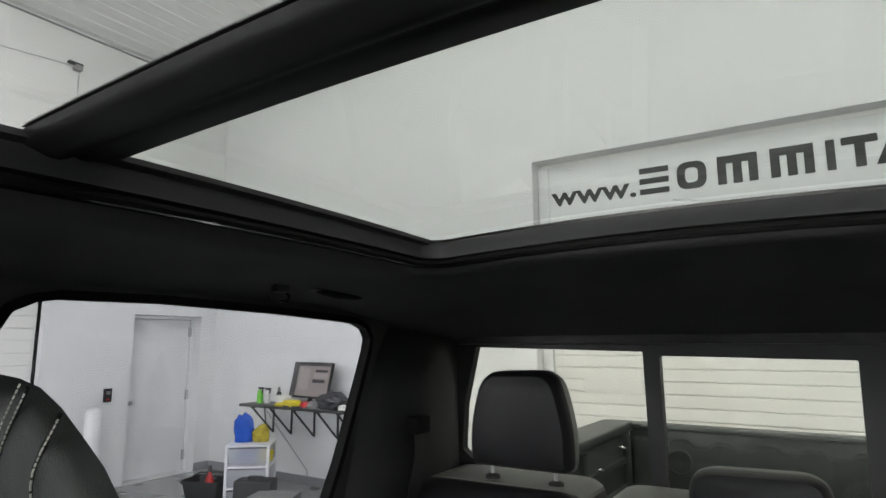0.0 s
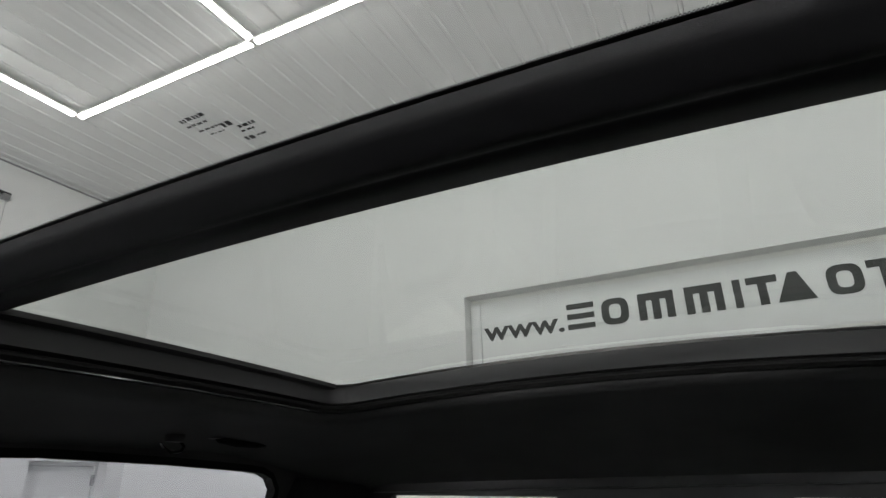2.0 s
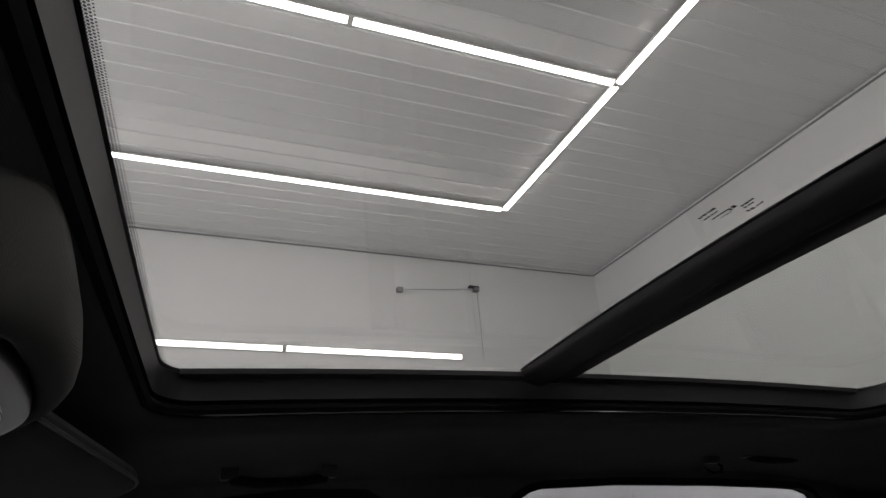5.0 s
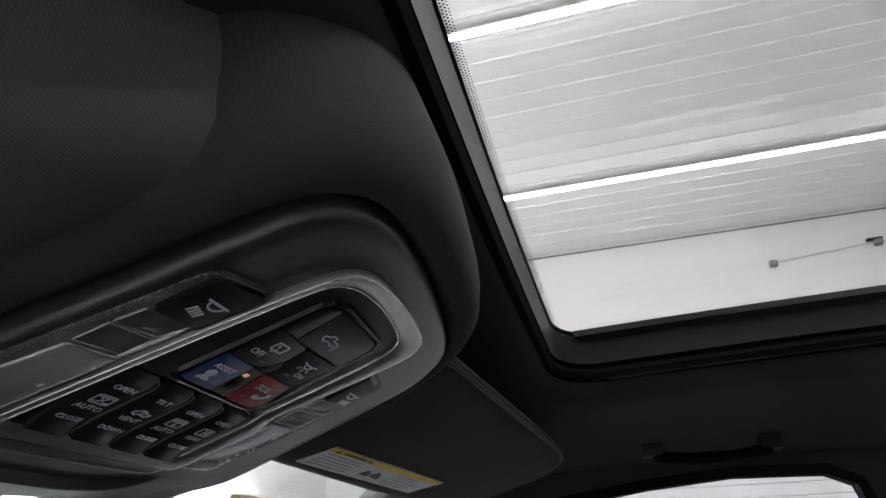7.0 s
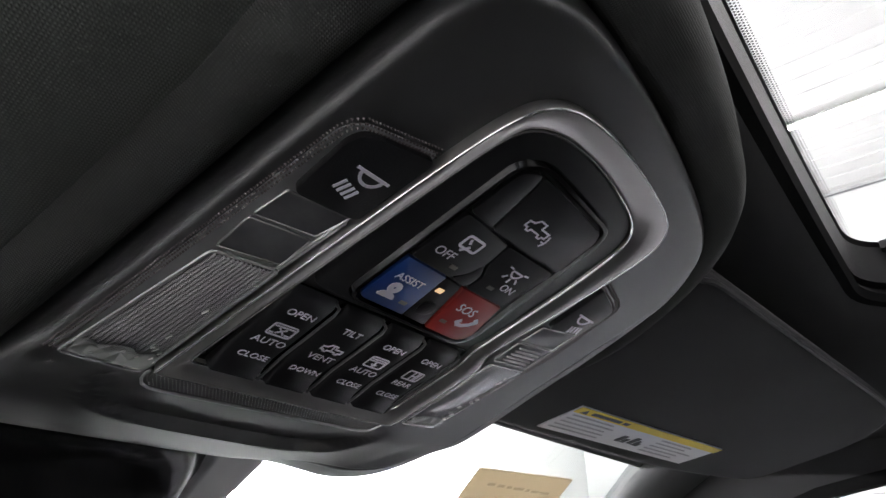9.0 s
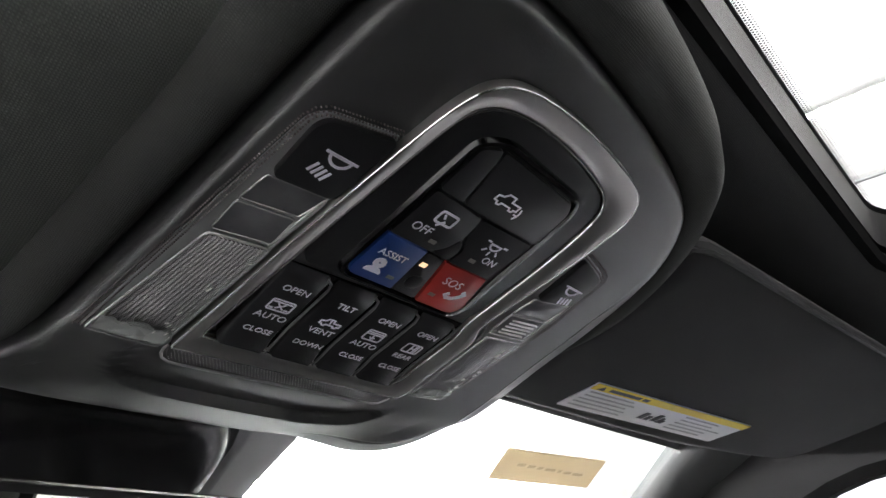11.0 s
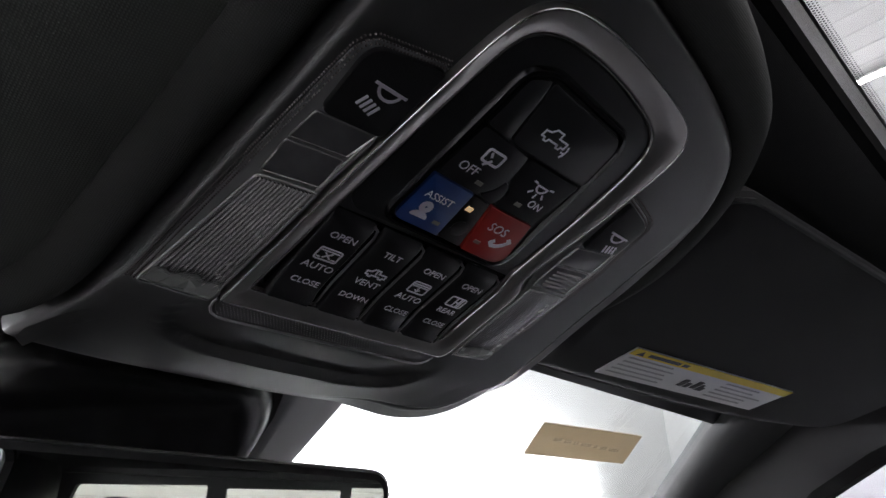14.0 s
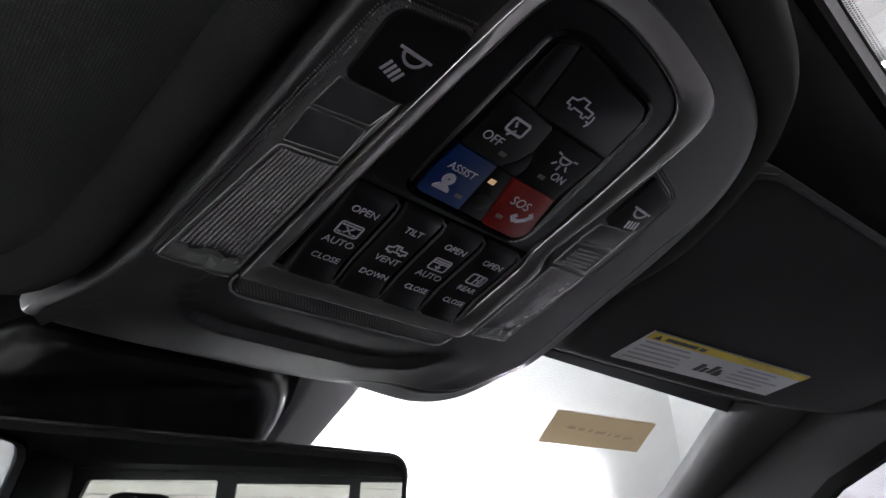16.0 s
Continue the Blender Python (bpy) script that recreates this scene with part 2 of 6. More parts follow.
FACET = mat("cut_lens_plastic", (0.46, 0.48, 0.46), 0.16, metal=0.35, var=0.1, vscale=90)
MIRROR = mat("mirror_silver", (0.82, 0.86, 0.82), 0.015, metal=1.0, var=0.0)
TUBE = glow_mat("tube_diffuser", (1.0, 0.99, 0.95), TUBE_POWER)
TUBE_SIDE = glow_mat("wall_tube_diffuser", (1.0, 0.99, 0.95), WALL_TUBE_POWER)
TUBE_FRONT = glow_mat("front_tube_diffuser", (1.0, 1.0, 0.98), FRONT_TUBE_POWER)


# ---------------------------------------------------------------- mesh helpers
def part(name, bm, material, parent=None, label="", m=None, smooth=True, angle=35):
    """Links a bmesh as one mesh object under a thing or a part."""
    bmesh.ops.recalc_face_normals(bm, faces=bm.faces[:])
    me = bpy.data.meshes.new(name)
    for f in bm.faces:
        f.smooth = smooth
    if smooth:
        for e in bm.edges:
            if len(e.link_faces) == 2 and e.calc_face_angle(0) > radians(angle):
                e.smooth = False
    bm.to_mesh(me)
    bm.free()
    me.materials.append(material)
    ob = new(name, me)
    if m is not None:
        ob.matrix_basis = m
    if parent is not None:
        ob.parent = parent
    if label:
        ob["label"] = label
    return ob


def thing(name, label, category, m=None, group="", kind=""):
    ob = new(name)
    ob.empty_display_size = 0.05
    if m is not None:
        ob.matrix_basis = m
    return tagged(ob, label, category, group, kind)


def box(bm, x0, x1, y0, y1, z0, z1, bevel=0.0, seg=2):
    vs = [bm.verts.new((x, y, z)) for x in (x0, x1) for y in (y0, y1) for z in (z0, z1)]
    fs = [bm.faces.new([vs[i] for i in q]) for q in ((0, 1, 3, 2), (4, 6, 7, 5), (0, 4, 5, 1), (2, 3, 7, 6), (0, 2, 6, 4), (1, 5, 7, 3))]
    if bevel:
        es = list({e for f in fs for e in f.edges})
        bmesh.ops.bevel(bm, geom=es, offset=bevel, segments=seg, affect="EDGES", profile=0.6)
    return bm


def new_box(*a, **k):
    return box(bmesh.new(), *a, **k)


def loft(bm, rings, closed=True, cap0=False, cap1=False):
    vs = [[bm.verts.new(p) for p in r] for r in rings]
    n = len(vs[0])
    for a, b in zip(vs, vs[1:]):
        for i in range(n if closed else n - 1):
            j = (i + 1) % n
            bm.faces.new((a[i], a[j], b[j], b[i]))
    if cap0:
        bm.faces.new(vs[0])
    if cap1:
        bm.faces.new(vs[-1])
    return vs


def fillet(pts, r, n=5):
    """Rounds the corners of a polygon; r: one radius, or one for each corner."""
    out = []
    m = len(pts)
    for i in range(m):
        p, a, b = Vector(pts[i]), Vector(pts[i - 1]), Vector(pts[(i + 1) % m])
        rr = r[i] if isinstance(r, (list, tuple)) else r
        if rr <= 0:
            out.append(tuple(p))
            continue
        d0 = min(rr, (a - p).length * 0.49)
        d1 = min(rr, (b - p).length * 0.49)
        s, e = p + (a - p).normalized() * d0, p + (b - p).normalized() * d1
        for k in range(n + 1):
            t = k / n
            out.append(tuple((1 - t) ** 2 * s + 2 * t * (1 - t) * p + t * t * e))
    return out


def resample(pts, n):
    """n points at even steps round a closed outline."""
    p = np.array(list(pts) + [pts[0]], float)
    d = np.concatenate([[0], np.cumsum(np.linalg.norm(np.diff(p, axis=0), axis=1))])
    s = np.linspace(0, d[-1], n, endpoint=False)
    return [tuple(float(np.interp(v, d, p[:, k])) for k in range(p.shape[1])) for v in s]


def smooth_loop(pts, n, rounds=3):
    """A soft closed curve near the corners given, in n points."""
    p = [Vector(q) for q in pts]
    for _ in range(rounds):
        p = [q for i in range(len(p)) for q in (p[i] * 0.75 + p[(i + 1) % len(p)] * 0.25, p[i] * 0.25 + p[(i + 1) % len(p)] * 0.75)]
    return resample([tuple(q) for q in p], n)


def inset(pts, d):
    """The outline moved inwards by d (outwards if negative)."""
    n = len(pts)
    area = sum(pts[i][0] * pts[(i + 1) % n][1] - pts[(i + 1) % n][0] * pts[i][1] for i in range(n))
    s = 1 if area > 0 else -1
    out = []
    for i in range(n):
        a, p, b = Vector(pts[i - 1][:2]), Vector(pts[i][:2]), Vector(pts[(i + 1) % n][:2])
        t0, t1 = (p - a), (b - p)
        t0 = t0.normalized() if t0.length > 1e-9 else t1.normalized()
        t1 = t1.normalized() if t1.length > 1e-9 else t0
        nn = Vector((-t0.y - t1.y, t0.x + t1.x))
        if nn.length < 1e-6:
            nn = Vector((-t0.y, t0.x))
        nn.normalize()
        c = max(0.5, nn.dot(Vector((-t0.y, t0.x))))
        out.append(tuple(p + nn * (s * d / c)))
    return out


def at_z(pts, z):
    return [(p[0], p[1], z) for p in pts]


def slab(outline, z0, z1, bevel=0.0, back=True):
    """A plate of that outline from z0 up to its face at z1, with a rounded rim on the face."""
    bm = bmesh.new()
    rings = [at_z(outline, z0)]
    if bevel:
        s = 1 if z1 > z0 else -1
        rings += [at_z(outline, z1 - s * bevel), at_z(inset(outline, bevel * 0.3), z1 - s * bevel * 0.3), at_z(inset(outline, bevel), z1)]
    else:
        rings += [at_z(outline, z1)]
    loft(bm, rings, True, back, True)
    return bm


def ring_band(outer, inner, profile):
    """A band between two outlines of one count; profile: rows of (share from outer to inner, height)."""
    bm = bmesh.new()
    rings = []
    for s, h in profile:
        rings.append([(o[0] * (1 - s) + i[0] * s, o[1] * (1 - s) + i[1] * s, h) for o, i in zip(outer, inner)])
    loft(bm, rings)
    return bm


def plate(outer, holes, thick):
    """A flat plate with openings, in x and y, from z = 0 to thick."""
    from mathutils.geometry import tessellate_polygon
    loops = [outer] + list(holes)
    flat = [Vector((p[0], p[1], 0)) for lp in loops for p in lp]
    tris = tessellate_polygon([[Vector((p[0], p[1], 0)) for p in lp] for lp in loops])
    bm = bmesh.new()
    lo = [bm.verts.new(v) for v in flat]
    hi = [bm.verts.new(v + Vector((0, 0, thick))) for v in flat]
    for t in tris:
        for vs in (lo, hi):
            try:
                bm.faces.new([vs[i] for i in t])
            except ValueError:
                pass
    k = 0
    for lp in loops:
        n = len(lp)
        for i in range(n):
            a, b = k + i, k + (i + 1) % n
            bm.faces.new((lo[a], lo[b], hi[b], hi[a]))
        k += n
    return bm


def sweep(bm, path, profile, closed=False, up=(0, 0, 1)):
    """A profile (side, up) carried along a path."""
    rings = []
    n = len(path)
    for i, p in enumerate(path):
        p = Vector(p)
        a = Vector(path[i - 1]) if (i or closed) else p
        b = Vector(path[(i + 1) % n]) if (i < n - 1 or closed) else p
        t = (b - a).normalized()
        side = t.cross(Vector(up))
        side = side.normalized() if side.length > 1e-6 else Vector((1, 0, 0))
        u = side.cross(t)
        rings.append([tuple(p + side * s + u * h) for s, h in profile])
    if closed:
        rings.append(rings[0])
    loft(bm, rings, True, not closed, not closed)
    return bm


def circle_profile(r, n=8):
    return [(r * math.cos(6.28319 * k / n), r * math.sin(6.28319 * k / n)) for k in range(n)]


def tube_path(path, r, n=8, closed=False, up=(0, 0, 1)):
    return sweep(bmesh.new(), path, circle_profile(r, n), closed, up)


def stroke(bm, pts, w, h=0.0003, z=0.0, closed=False):
    """A printed line of width w through points of a face."""
    pts = [Vector(p[:2]) for p in pts]
    if closed:
        pts = pts + [pts[0]]
    for a, b in zip(pts, pts[1:]):
        t = (b - a).normalized()
        s = Vector((-t.y, t.x)) * w / 2
        a2, b2 = a - t * w * 0.35, b + t * w * 0.35
        q = [a2 + s, b2 + s, b2 - s, a2 - s]
        lo = [bm.verts.new((v.x, v.y, z)) for v in q]
        hi = [bm.verts.new((v.x, v.y, z + h)) for v in q]
        bm.faces.new(hi)
        for i in range(4):
            bm.faces.new((lo[i], lo[(i + 1) % 4], hi[(i + 1) % 4], hi[i]))


def revolve(profile, n=20, m=None):
    """A turned shape from rows of (radius, height) about z."""
    bm = bmesh.new()
    rings = [[(r * math.cos(6.28319 * k / n), r * math.sin(6.28319 * k / n), z) for k in range(n)] for r, z in profile]
    loft(bm, rings, True, True, True)
    if m is not None:
        bm.transform(m)
    return bm


def lettering(name, text, size, material, parent, x, y, z, h=0.0003, rz=0.0, squeeze=1.0, m=None, bold=0.0):
    """A word as a thin raised mesh, centred at x, y."""
    c = bpy.data.curves.new("word", "FONT")
    c.body, c.size, c.extrude, c.offset = text, size, h, bold
    c.align_x, c.align_y = "CENTER", "CENTER"
    c.resolution_u = 3
    tmp = new("word", c)
    me = bpy.data.meshes.new_from_object(tmp.evaluated_get(bpy.context.evaluated_depsgraph_get()))
    bpy.data.objects.remove(tmp)
    bpy.data.curves.remove(c)
    me.name = name
    me.materials.clear()
    me.materials.append(material)
    ob = new(name, me)
    ob.matrix_basis = (m or Matrix()) @ pose(x, y, z, 0, 0, rz) @ Matrix.Diagonal((squeeze, 1, 1, 1))
    ob.parent = parent
    return ob


def pillow(outline, rows, axis_y=True):
    """A padded shape from an outline (x, z): rows of (share of the outline's size, y)."""
    n = len(outline)
    cx, cz = sum(p[0] for p in outline) / n, sum(p[1] for p in outline) / n
    bm = bmesh.new()
    loft(bm, [[(cx + (p[0] - cx) * s, y, cz + (p[1] - cz) * s) for p in outline] for s, y in rows], True, True, True)
    return bm


def ease(t):
    t = max(0.0, min(1.0, t))
    return t * t * (3 - 2 * t)


# ---------------------------------------------------------------- the workshop
RX, LX, RY, FY, CZ = 7.43, -6.2, -5.36, 4.2, 5.72
FZ = -0.10                                  # the workshop's floor; heights in this part are over that floor
ACROSS = Matrix(((0, 0, 1, 0), (1, 0, 0, 0), (0, 1, 0, 0), (0, 0, 0, 1)))      # plate lies in y and z, thickness along x
ALONG = pose(0, 0, 0, 90, 0, 0)                                               # plate lies in x and z, thickness towards -y


def rect(x0, x1, y0, y1):
    return [(x0, y0), (x1, y0), (x1, y1), (x0, y1)]


def structure(ob, label, category):
    return tagged(ob, label, category, kind="structure")


floor = structure(part("floor", new_box(LX - 0.3, RX + 0.5, RY - 0.5, FY + 0.3, -0.12, 0), FLOOR), "grey sealed concrete workshop floor", "floor")

GATE_X0, GATE_X1, GATE_Z = -3.35, 2.265, 3.695
bm = plate(rect(LX - 0.2, RX + 0.3, 0, CZ + 0.2), [rect(GATE_X0, GATE_X1, 0.0005, GATE_Z)], 0.24)
structure(part("wall_south", bm, WALL, m=Matrix.Translation((0, RY, 0)) @ ALONG, smooth=False), "smooth white painted wall with a wide gate opening", "wall")

DOOR_Y0, DOOR_Y1, DOOR_Z = -5.11, -4.10, 2.16
SIDE_Y0, SIDE_Y1, SIDE_Z = -3.015, 1.62, 3.45
bm = plate(rect(RY, FY, 0, CZ + 0.2), [rect(DOOR_Y0, DOOR_Y1, 0.0005, DOOR_Z), rect(SIDE_Y0, SIDE_Y1, 0.0005, SIDE_Z)], 0.24)
structure(part("wall_east", bm, WALL, m=Matrix.Translation((RX, 0, 0)) @ ACROSS, smooth=False), "smooth white painted wall with door openings", "wall")
structure(part("wall_west", new_box(LX - 0.2, LX, RY, FY, 0, CZ + 0.2), WALL), "plain white painted wall", "wall")
structure(part("wall_north", new_box(LX - 0.2, RX + 0.3, FY, FY + 0.2, 0, CZ + 0.2), WALL), "plain white painted wall ahead of the truck", "wall")

# ceiling: ribbed steel sheets, the ribs run along y
bm = bmesh.new()
rows = []
wavy = random.Random(12)
x = -6.4195
while x < RX + 0.2:
    a, b, c = (wavy.uniform(-0.0028, 0.0028) for k in range(3))
    for dx, dz in ((0, 0), (0.028, a * 0.6), (0.056, a), (0.102, b), (0.148, c), (0.178, c * 0.6), (0.2045, 0), (0.2125, -0.008), (0.217, -0.009), (0.238, -0.009), (0.2425, -0.008)):
        rows.append((x + dx, CZ + dz))
    x += 0.2505
loft(bm, [[(a, RY - 0.1, b) for a, b in rows], [(a, FY + 0.1, b) for a, b in rows]], closed=False)
bm2 = [bm.verts.new((rows[0][0], RY - 0.1, CZ + 0.1)), bm.verts.new((rows[-1][0], RY - 0.1, CZ + 0.1)),
       bm.verts.new((rows[-1][0], FY + 0.1, CZ + 0.1)), bm.verts.new((rows[0][0], FY + 0.1, CZ + 0.1))]
bm.faces.new(bm2)
structure(part("ceiling", bm, PANEL_WHITE, smooth=False), "white ribbed sheet steel ceiling", "ceiling")
structure(part("trim", new_box(LX, RX, RY, RY + 0.02, CZ - 0.055, CZ - 0.039), BASE_GREY), "dark gap strip where ceiling meets wall", "trim")
structure(part("trim", new_box(RX - 0.02, RX, RY, FY, CZ - 0.055, CZ - 0.039), BASE_GREY), "dark gap strip where ceiling meets wall", "trim")
structure(part("baseboard", new_box(RX - 0.012, RX, RY, DOOR_Y0, 0, 0.11), BASE_GREY), "grey vinyl skirting strip", "baseboard")
structure(part("baseboard", new_box(GATE_X1, RX, RY, RY + 0.012, 0, 0.11), BASE_GREY), "grey vinyl skirting strip", "baseboard")

# personnel door
door = structure(thing("door_1", "plain white steel door, closed", "door"), "plain white steel door, closed", "door")
DX = RX + 0.19
part("door_leaf", new_box(DX, DX + 0.045, DOOR_Y0 + 0.05, DOOR_Y1 - 0.05, 0.008, DOOR_Z - 0.05, bevel=0.004), DOOR_WHITE, door)
bm = plate(rect(DOOR_Y0, DOOR_Y1, 0.001, DOOR_Z), [rect(DOOR_Y0 + 0.045, DOOR_Y1 - 0.045, 0.002, DOOR_Z - 0.045)], 0.06)
part("door_frame", bm, DOOR_WHITE, door, m=Matrix.Translation((DX - 0.012, 0, 0)) @ ACROSS, smooth=False)
for z in (0.22, 1.05, 1.94):
    part("hinge", new_box(DX - 0.03, DX + 0.001, DOOR_Y0 + 0.035, DOOR_Y0 + 0.075, z - 0.07, z + 0.07, bevel=0.006), STEEL, door, "dull steel hinge")
knob = revolve([(0.006, 0), (0.012, 0.001), (0.012, 0.03), (0.026, 0.04), (0.03, 0.055), (0.024, 0.07), (0.008, 0.075)], 16, pose(DX, DOOR_Y1 - 0.11, 1.0, 0, -90, 0))
part("door_knob", knob, STEEL, door, "dull steel knob")


def shutter(name, label, length, height, pitch, m):
    """A sectional gate of horizontal slats; local x along, z up, face at y = 0."""
    g = structure(thing(name, label, "garage door", m), label, "garage door")
    bm = bmesh.new()
    prof = [(0.0, 0.003), (0.004, 0.010), (0.006, pitch - 0.010), (0.0, pitch - 0.003), (-0.03, pitch - 0.003), (-0.03, 0.003)]
    loft(bm, [[(0, b, c) for b, c in prof], [(length, b, c) for b, c in prof]], True, True, True)
    first = part("slat", bm, SHUTTER, g, smooth=False)
    for k in range(1, int(height / pitch) + 1):
        o = new("slat", first.data)
        o.parent = g
        o.location = (0, 0, k * pitch)
    part("backing", new_box(0, length, -0.05, -0.028, 0, height), SHUTTER, g)
    return g


gate = shutter("garage_door_1", "closed cream-white slatted gate with dark lettering above", GATE_X1 - GATE_X0, GATE_Z - 0.05, 0.1175,
               pose(GATE_X0, RY - 0.20, 0))
gate2 = shutter("garage_door_2", "closed white slatted side gate", SIDE_Y1 - SIDE_Y0, SIDE_Z - 0.05, 0.14, pose(RX + 0.12, SIDE_Y0, 0, 0, 0, 90))
part("seal", new_box(0.0, 0.03, 0.004, 0.03, 0, SIDE_Z), RUBBER, gate2, "black rubber edge seal")
part("vent_panel", new_box(4.62, 5.2, 0.004, 0.016, 1.28, 1.50, bevel=0.004), SHUTTER, gate)
part("guide_rail", new_box(5.50, 5.61, 0.002, 0.05, 0, 3.64, bevel=0.006), DOOR_WHITE, gate)
part("header_board", new_box(0, GATE_X1 - GATE_X0, 0.008, 0.014, 2.96, 3.645), DOOR_WHITE, gate)

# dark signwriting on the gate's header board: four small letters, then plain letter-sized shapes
sign = thing("wall_sign", "dark grey block signwriting on the white gate header", "sign", pose(0, RY - 0.186, 0, 90, 0, 180))
SZ = 3.235
lettering("lettering", "www.", 0.295, LETTER, sign, -1.665, SZ + 0.075, 0.002, 0.001, squeeze=1.28, bold=0.006)


def glyph_shape(kind, w, h):
    bm = bmesh.new()
    s = 0.075
    if kind == "ring":
        o = resample(fillet(rect(0, w, 0, h), 0.10, 6), 40)
        i = resample(fillet(rect(s, w - s, s * 0.8, h - s * 0.8), 0.05, 6), 40)
        loft(bm, [at_z(o, 0), at_z(o, 0.004), at_z(i, 0.004), at_z(i, 0)])
    elif kind == "bars":
        for a in (0, (w - s) / 2, w - s):
            box(bm, a, a + s, 0, h, 0, 0.004)
        box(bm, 0.01, w - 0.01, h * 0.72, h, 0, 0.003)
    elif kind == "stack":
        for a in (0, (h - s * 0.75) / 2, h - s * 0.75):
            box(bm, 0, w, a, a + s * 0.75, 0, 0.004)
    elif kind == "bar":
        box(bm, 0, w, 0, h, 0, 0.004)
    elif kind == "wedge":
        loft(bm, [[(0, 0, z), (w, 0, z), (w * 0.62, h, z), (w * 0.38, h, z)] for z in (0, 0.004)], True, True, True)
    elif kind == "post":
        box(bm, 0, w, h - s * 0.9, h, 0, 0.004)
        box(bm, w / 2 - s / 2, w / 2 + s / 2, 0, h - s * 0.9, 0, 0.004)
    return bm


for kind, x0, w in (("stack", -1.19, 0.28), ("ring", -0.835, 0.265), ("bars", -0.475, 0.335), ("bars", -0.04, 0.335), ("bar", 0.383, 0.066),
                    ("post", 0.495, 0.255), ("wedge", 0.725, 0.305), ("ring", 1.125, 0.27), ("post", 1.432, 0.255), ("ring", 1.735, 0.29)):
    part("letter_shape", glyph_shape(kind, w, 0.268), LETTER, sign, m=pose(x0, SZ - 0.015, 0.002), smooth=False)


# ---------------------------------------------------------------- lamps of the workshop
def tube_lamp(length, glow, group, label):
    """A long tube light along local x, hanging face down."""
    t = thing("tube_light", label, "tube light", group=group)
    prof = [(0.034, 0.002), (0.032, -0.010), (0.020, -0.018), (-0.020, -0.018), (-0.032, -0.010), (-0.034, 0.002)]
    bm = bmesh.new()
    loft(bm, [[(0.025, a, b) for a, b in prof], [(length - 0.025, a, b) for a, b in prof]], True, True, True)
    part("diffuser", bm, glow, t, "glowing white diffuser", smooth=False)
    part("housing", new_box(0.0, length, -0.044, 0.044, 0.002, 0.026, bevel=0.004), WHITE_PL, t)
    for a in (0.0, length - 0.025):
        part("end_cap", new_box(a, a + 0.025, -0.046, 0.046, -0.020, 0.003, bevel=0.003), WHITE_PL, t)
    return t


TZ = 5.662
SEG_X, SEG_Y, TX = 2.545, 2.61, 5.722
first = tube_lamp(SEG_X, TUBE, "ceiling tube lights", "lit white tube light on the ribbed ceiling")
first.matrix_basis = pose(TX - SEG_X, -2.84, TZ)
for k in range(2, 5):
    copy_thing(first, pose(TX - SEG_X * k, -2.84, TZ))
firsty = tube_lamp(SEG_Y, TUBE, "ceiling tube lights", "lit white tube light on the ribbed ceiling")
firsty.matrix_basis = pose(TX - SEG_X, -2.80, TZ, 0, 0, 90)
edge_tube = tube_lamp(2 * SEG_Y, TUBE, "ceiling tube lights", "long lit white tube light along the ceiling edge")
edge_tube.matrix_basis = pose(TX, -2.80, TZ, 0, 0, 90)
for j in range(1, 5):
    for k in range(2):
        if (j, k) != (1, 0):
            copy_thing(firsty, pose(TX - SEG_X * j, -2.80 + SEG_Y * k, TZ, 0, 0, 90))
wt = tube_lamp(2.53, TUBE_SIDE, "wall tube lights", "lit white tube light on the side wall")
wt.matrix_basis = Matrix.Translation((RX - 0.028, -2.804, 4.127)) @ Matrix(((0, 0, 1, 0), (1, 0, 0, 0), (0, 1, 0, 0), (0, 0, 0, 1)))
copy_thing(wt, Matrix.Translation((0, 2.54, 0)) @ wt.matrix_basis)


def bare_tube(length, glow, group, label):
    """A bare round tube along local x, held off the wall on two clips."""
    t = thing("tube_light", label, "tube light", group=group)
    bm = revolve([(0.012, 0.0), (0.024, 0.004), (0.024, length - 0.004), (0.012, length)], 14, pose(0, 0, 0, 0, 90, 0))
    part("diffuser", bm, glow, t, "glowing white tube")
    for a in (0.18, length - 0.18):
        part("clip", new_box(a - 0.015, a + 0.015, -0.012, 0.012, 0.02, 0.14, bevel=0.003), WHITE_PL, t)
    return t


ft = bare_tube(2.48, TUBE_FRONT, "front tube lights", "lit bare white tube light held off the front wall")
FT = Matrix(((1, 0, 0, 0), (0, 0, 1, 0), (0, -1, 0, 0), (0, 0, 0, 1)))
ft.matrix_basis = Matrix.Translation((2.95, FY - 0.14, 2.12)) @ FT
for x, z in ((0.44, 2.12), (-2.07, 2.12), (-4.58, 2.12)):
    copy_thing(ft, Matrix.Translation((x, FY - 0.14, z)) @ FT)

# rod and bracket high on the side wall
rod = thing("wall_rod", "thin grey rod with brackets high on the white wall", "pipe", Matrix.Translation((RX, 0, 5.204)))
part("rod", tube_path([(-0.06, -3.08, 0), (-0.06, -1.85, -0.11)], 0.005, 6), STEEL, rod)
for y, z in ((-3.08, 0.0), (-1.85, -0.11)):
    bm = new_box(-0.09, 0, y - 0.06, y + 0.03, z - 0.035, z + 0.035, bevel=0.01)
    part("bracket", bm, GREY_PL, rod)
part("arm", new_box(-0.09, -0.03, -3.14, -2.97, 0.02, 0.05, bevel=0.005), BLACK_PL, rod, "dark bracket arm")
part("cable", tube_path([(-0.01, -3.13, 0), (-0.008, -3.14, -0.5), (-0.008, -3.15, -1.1)], 0.003, 5, up=(1, 0, 0)), GREY_PL, rod)

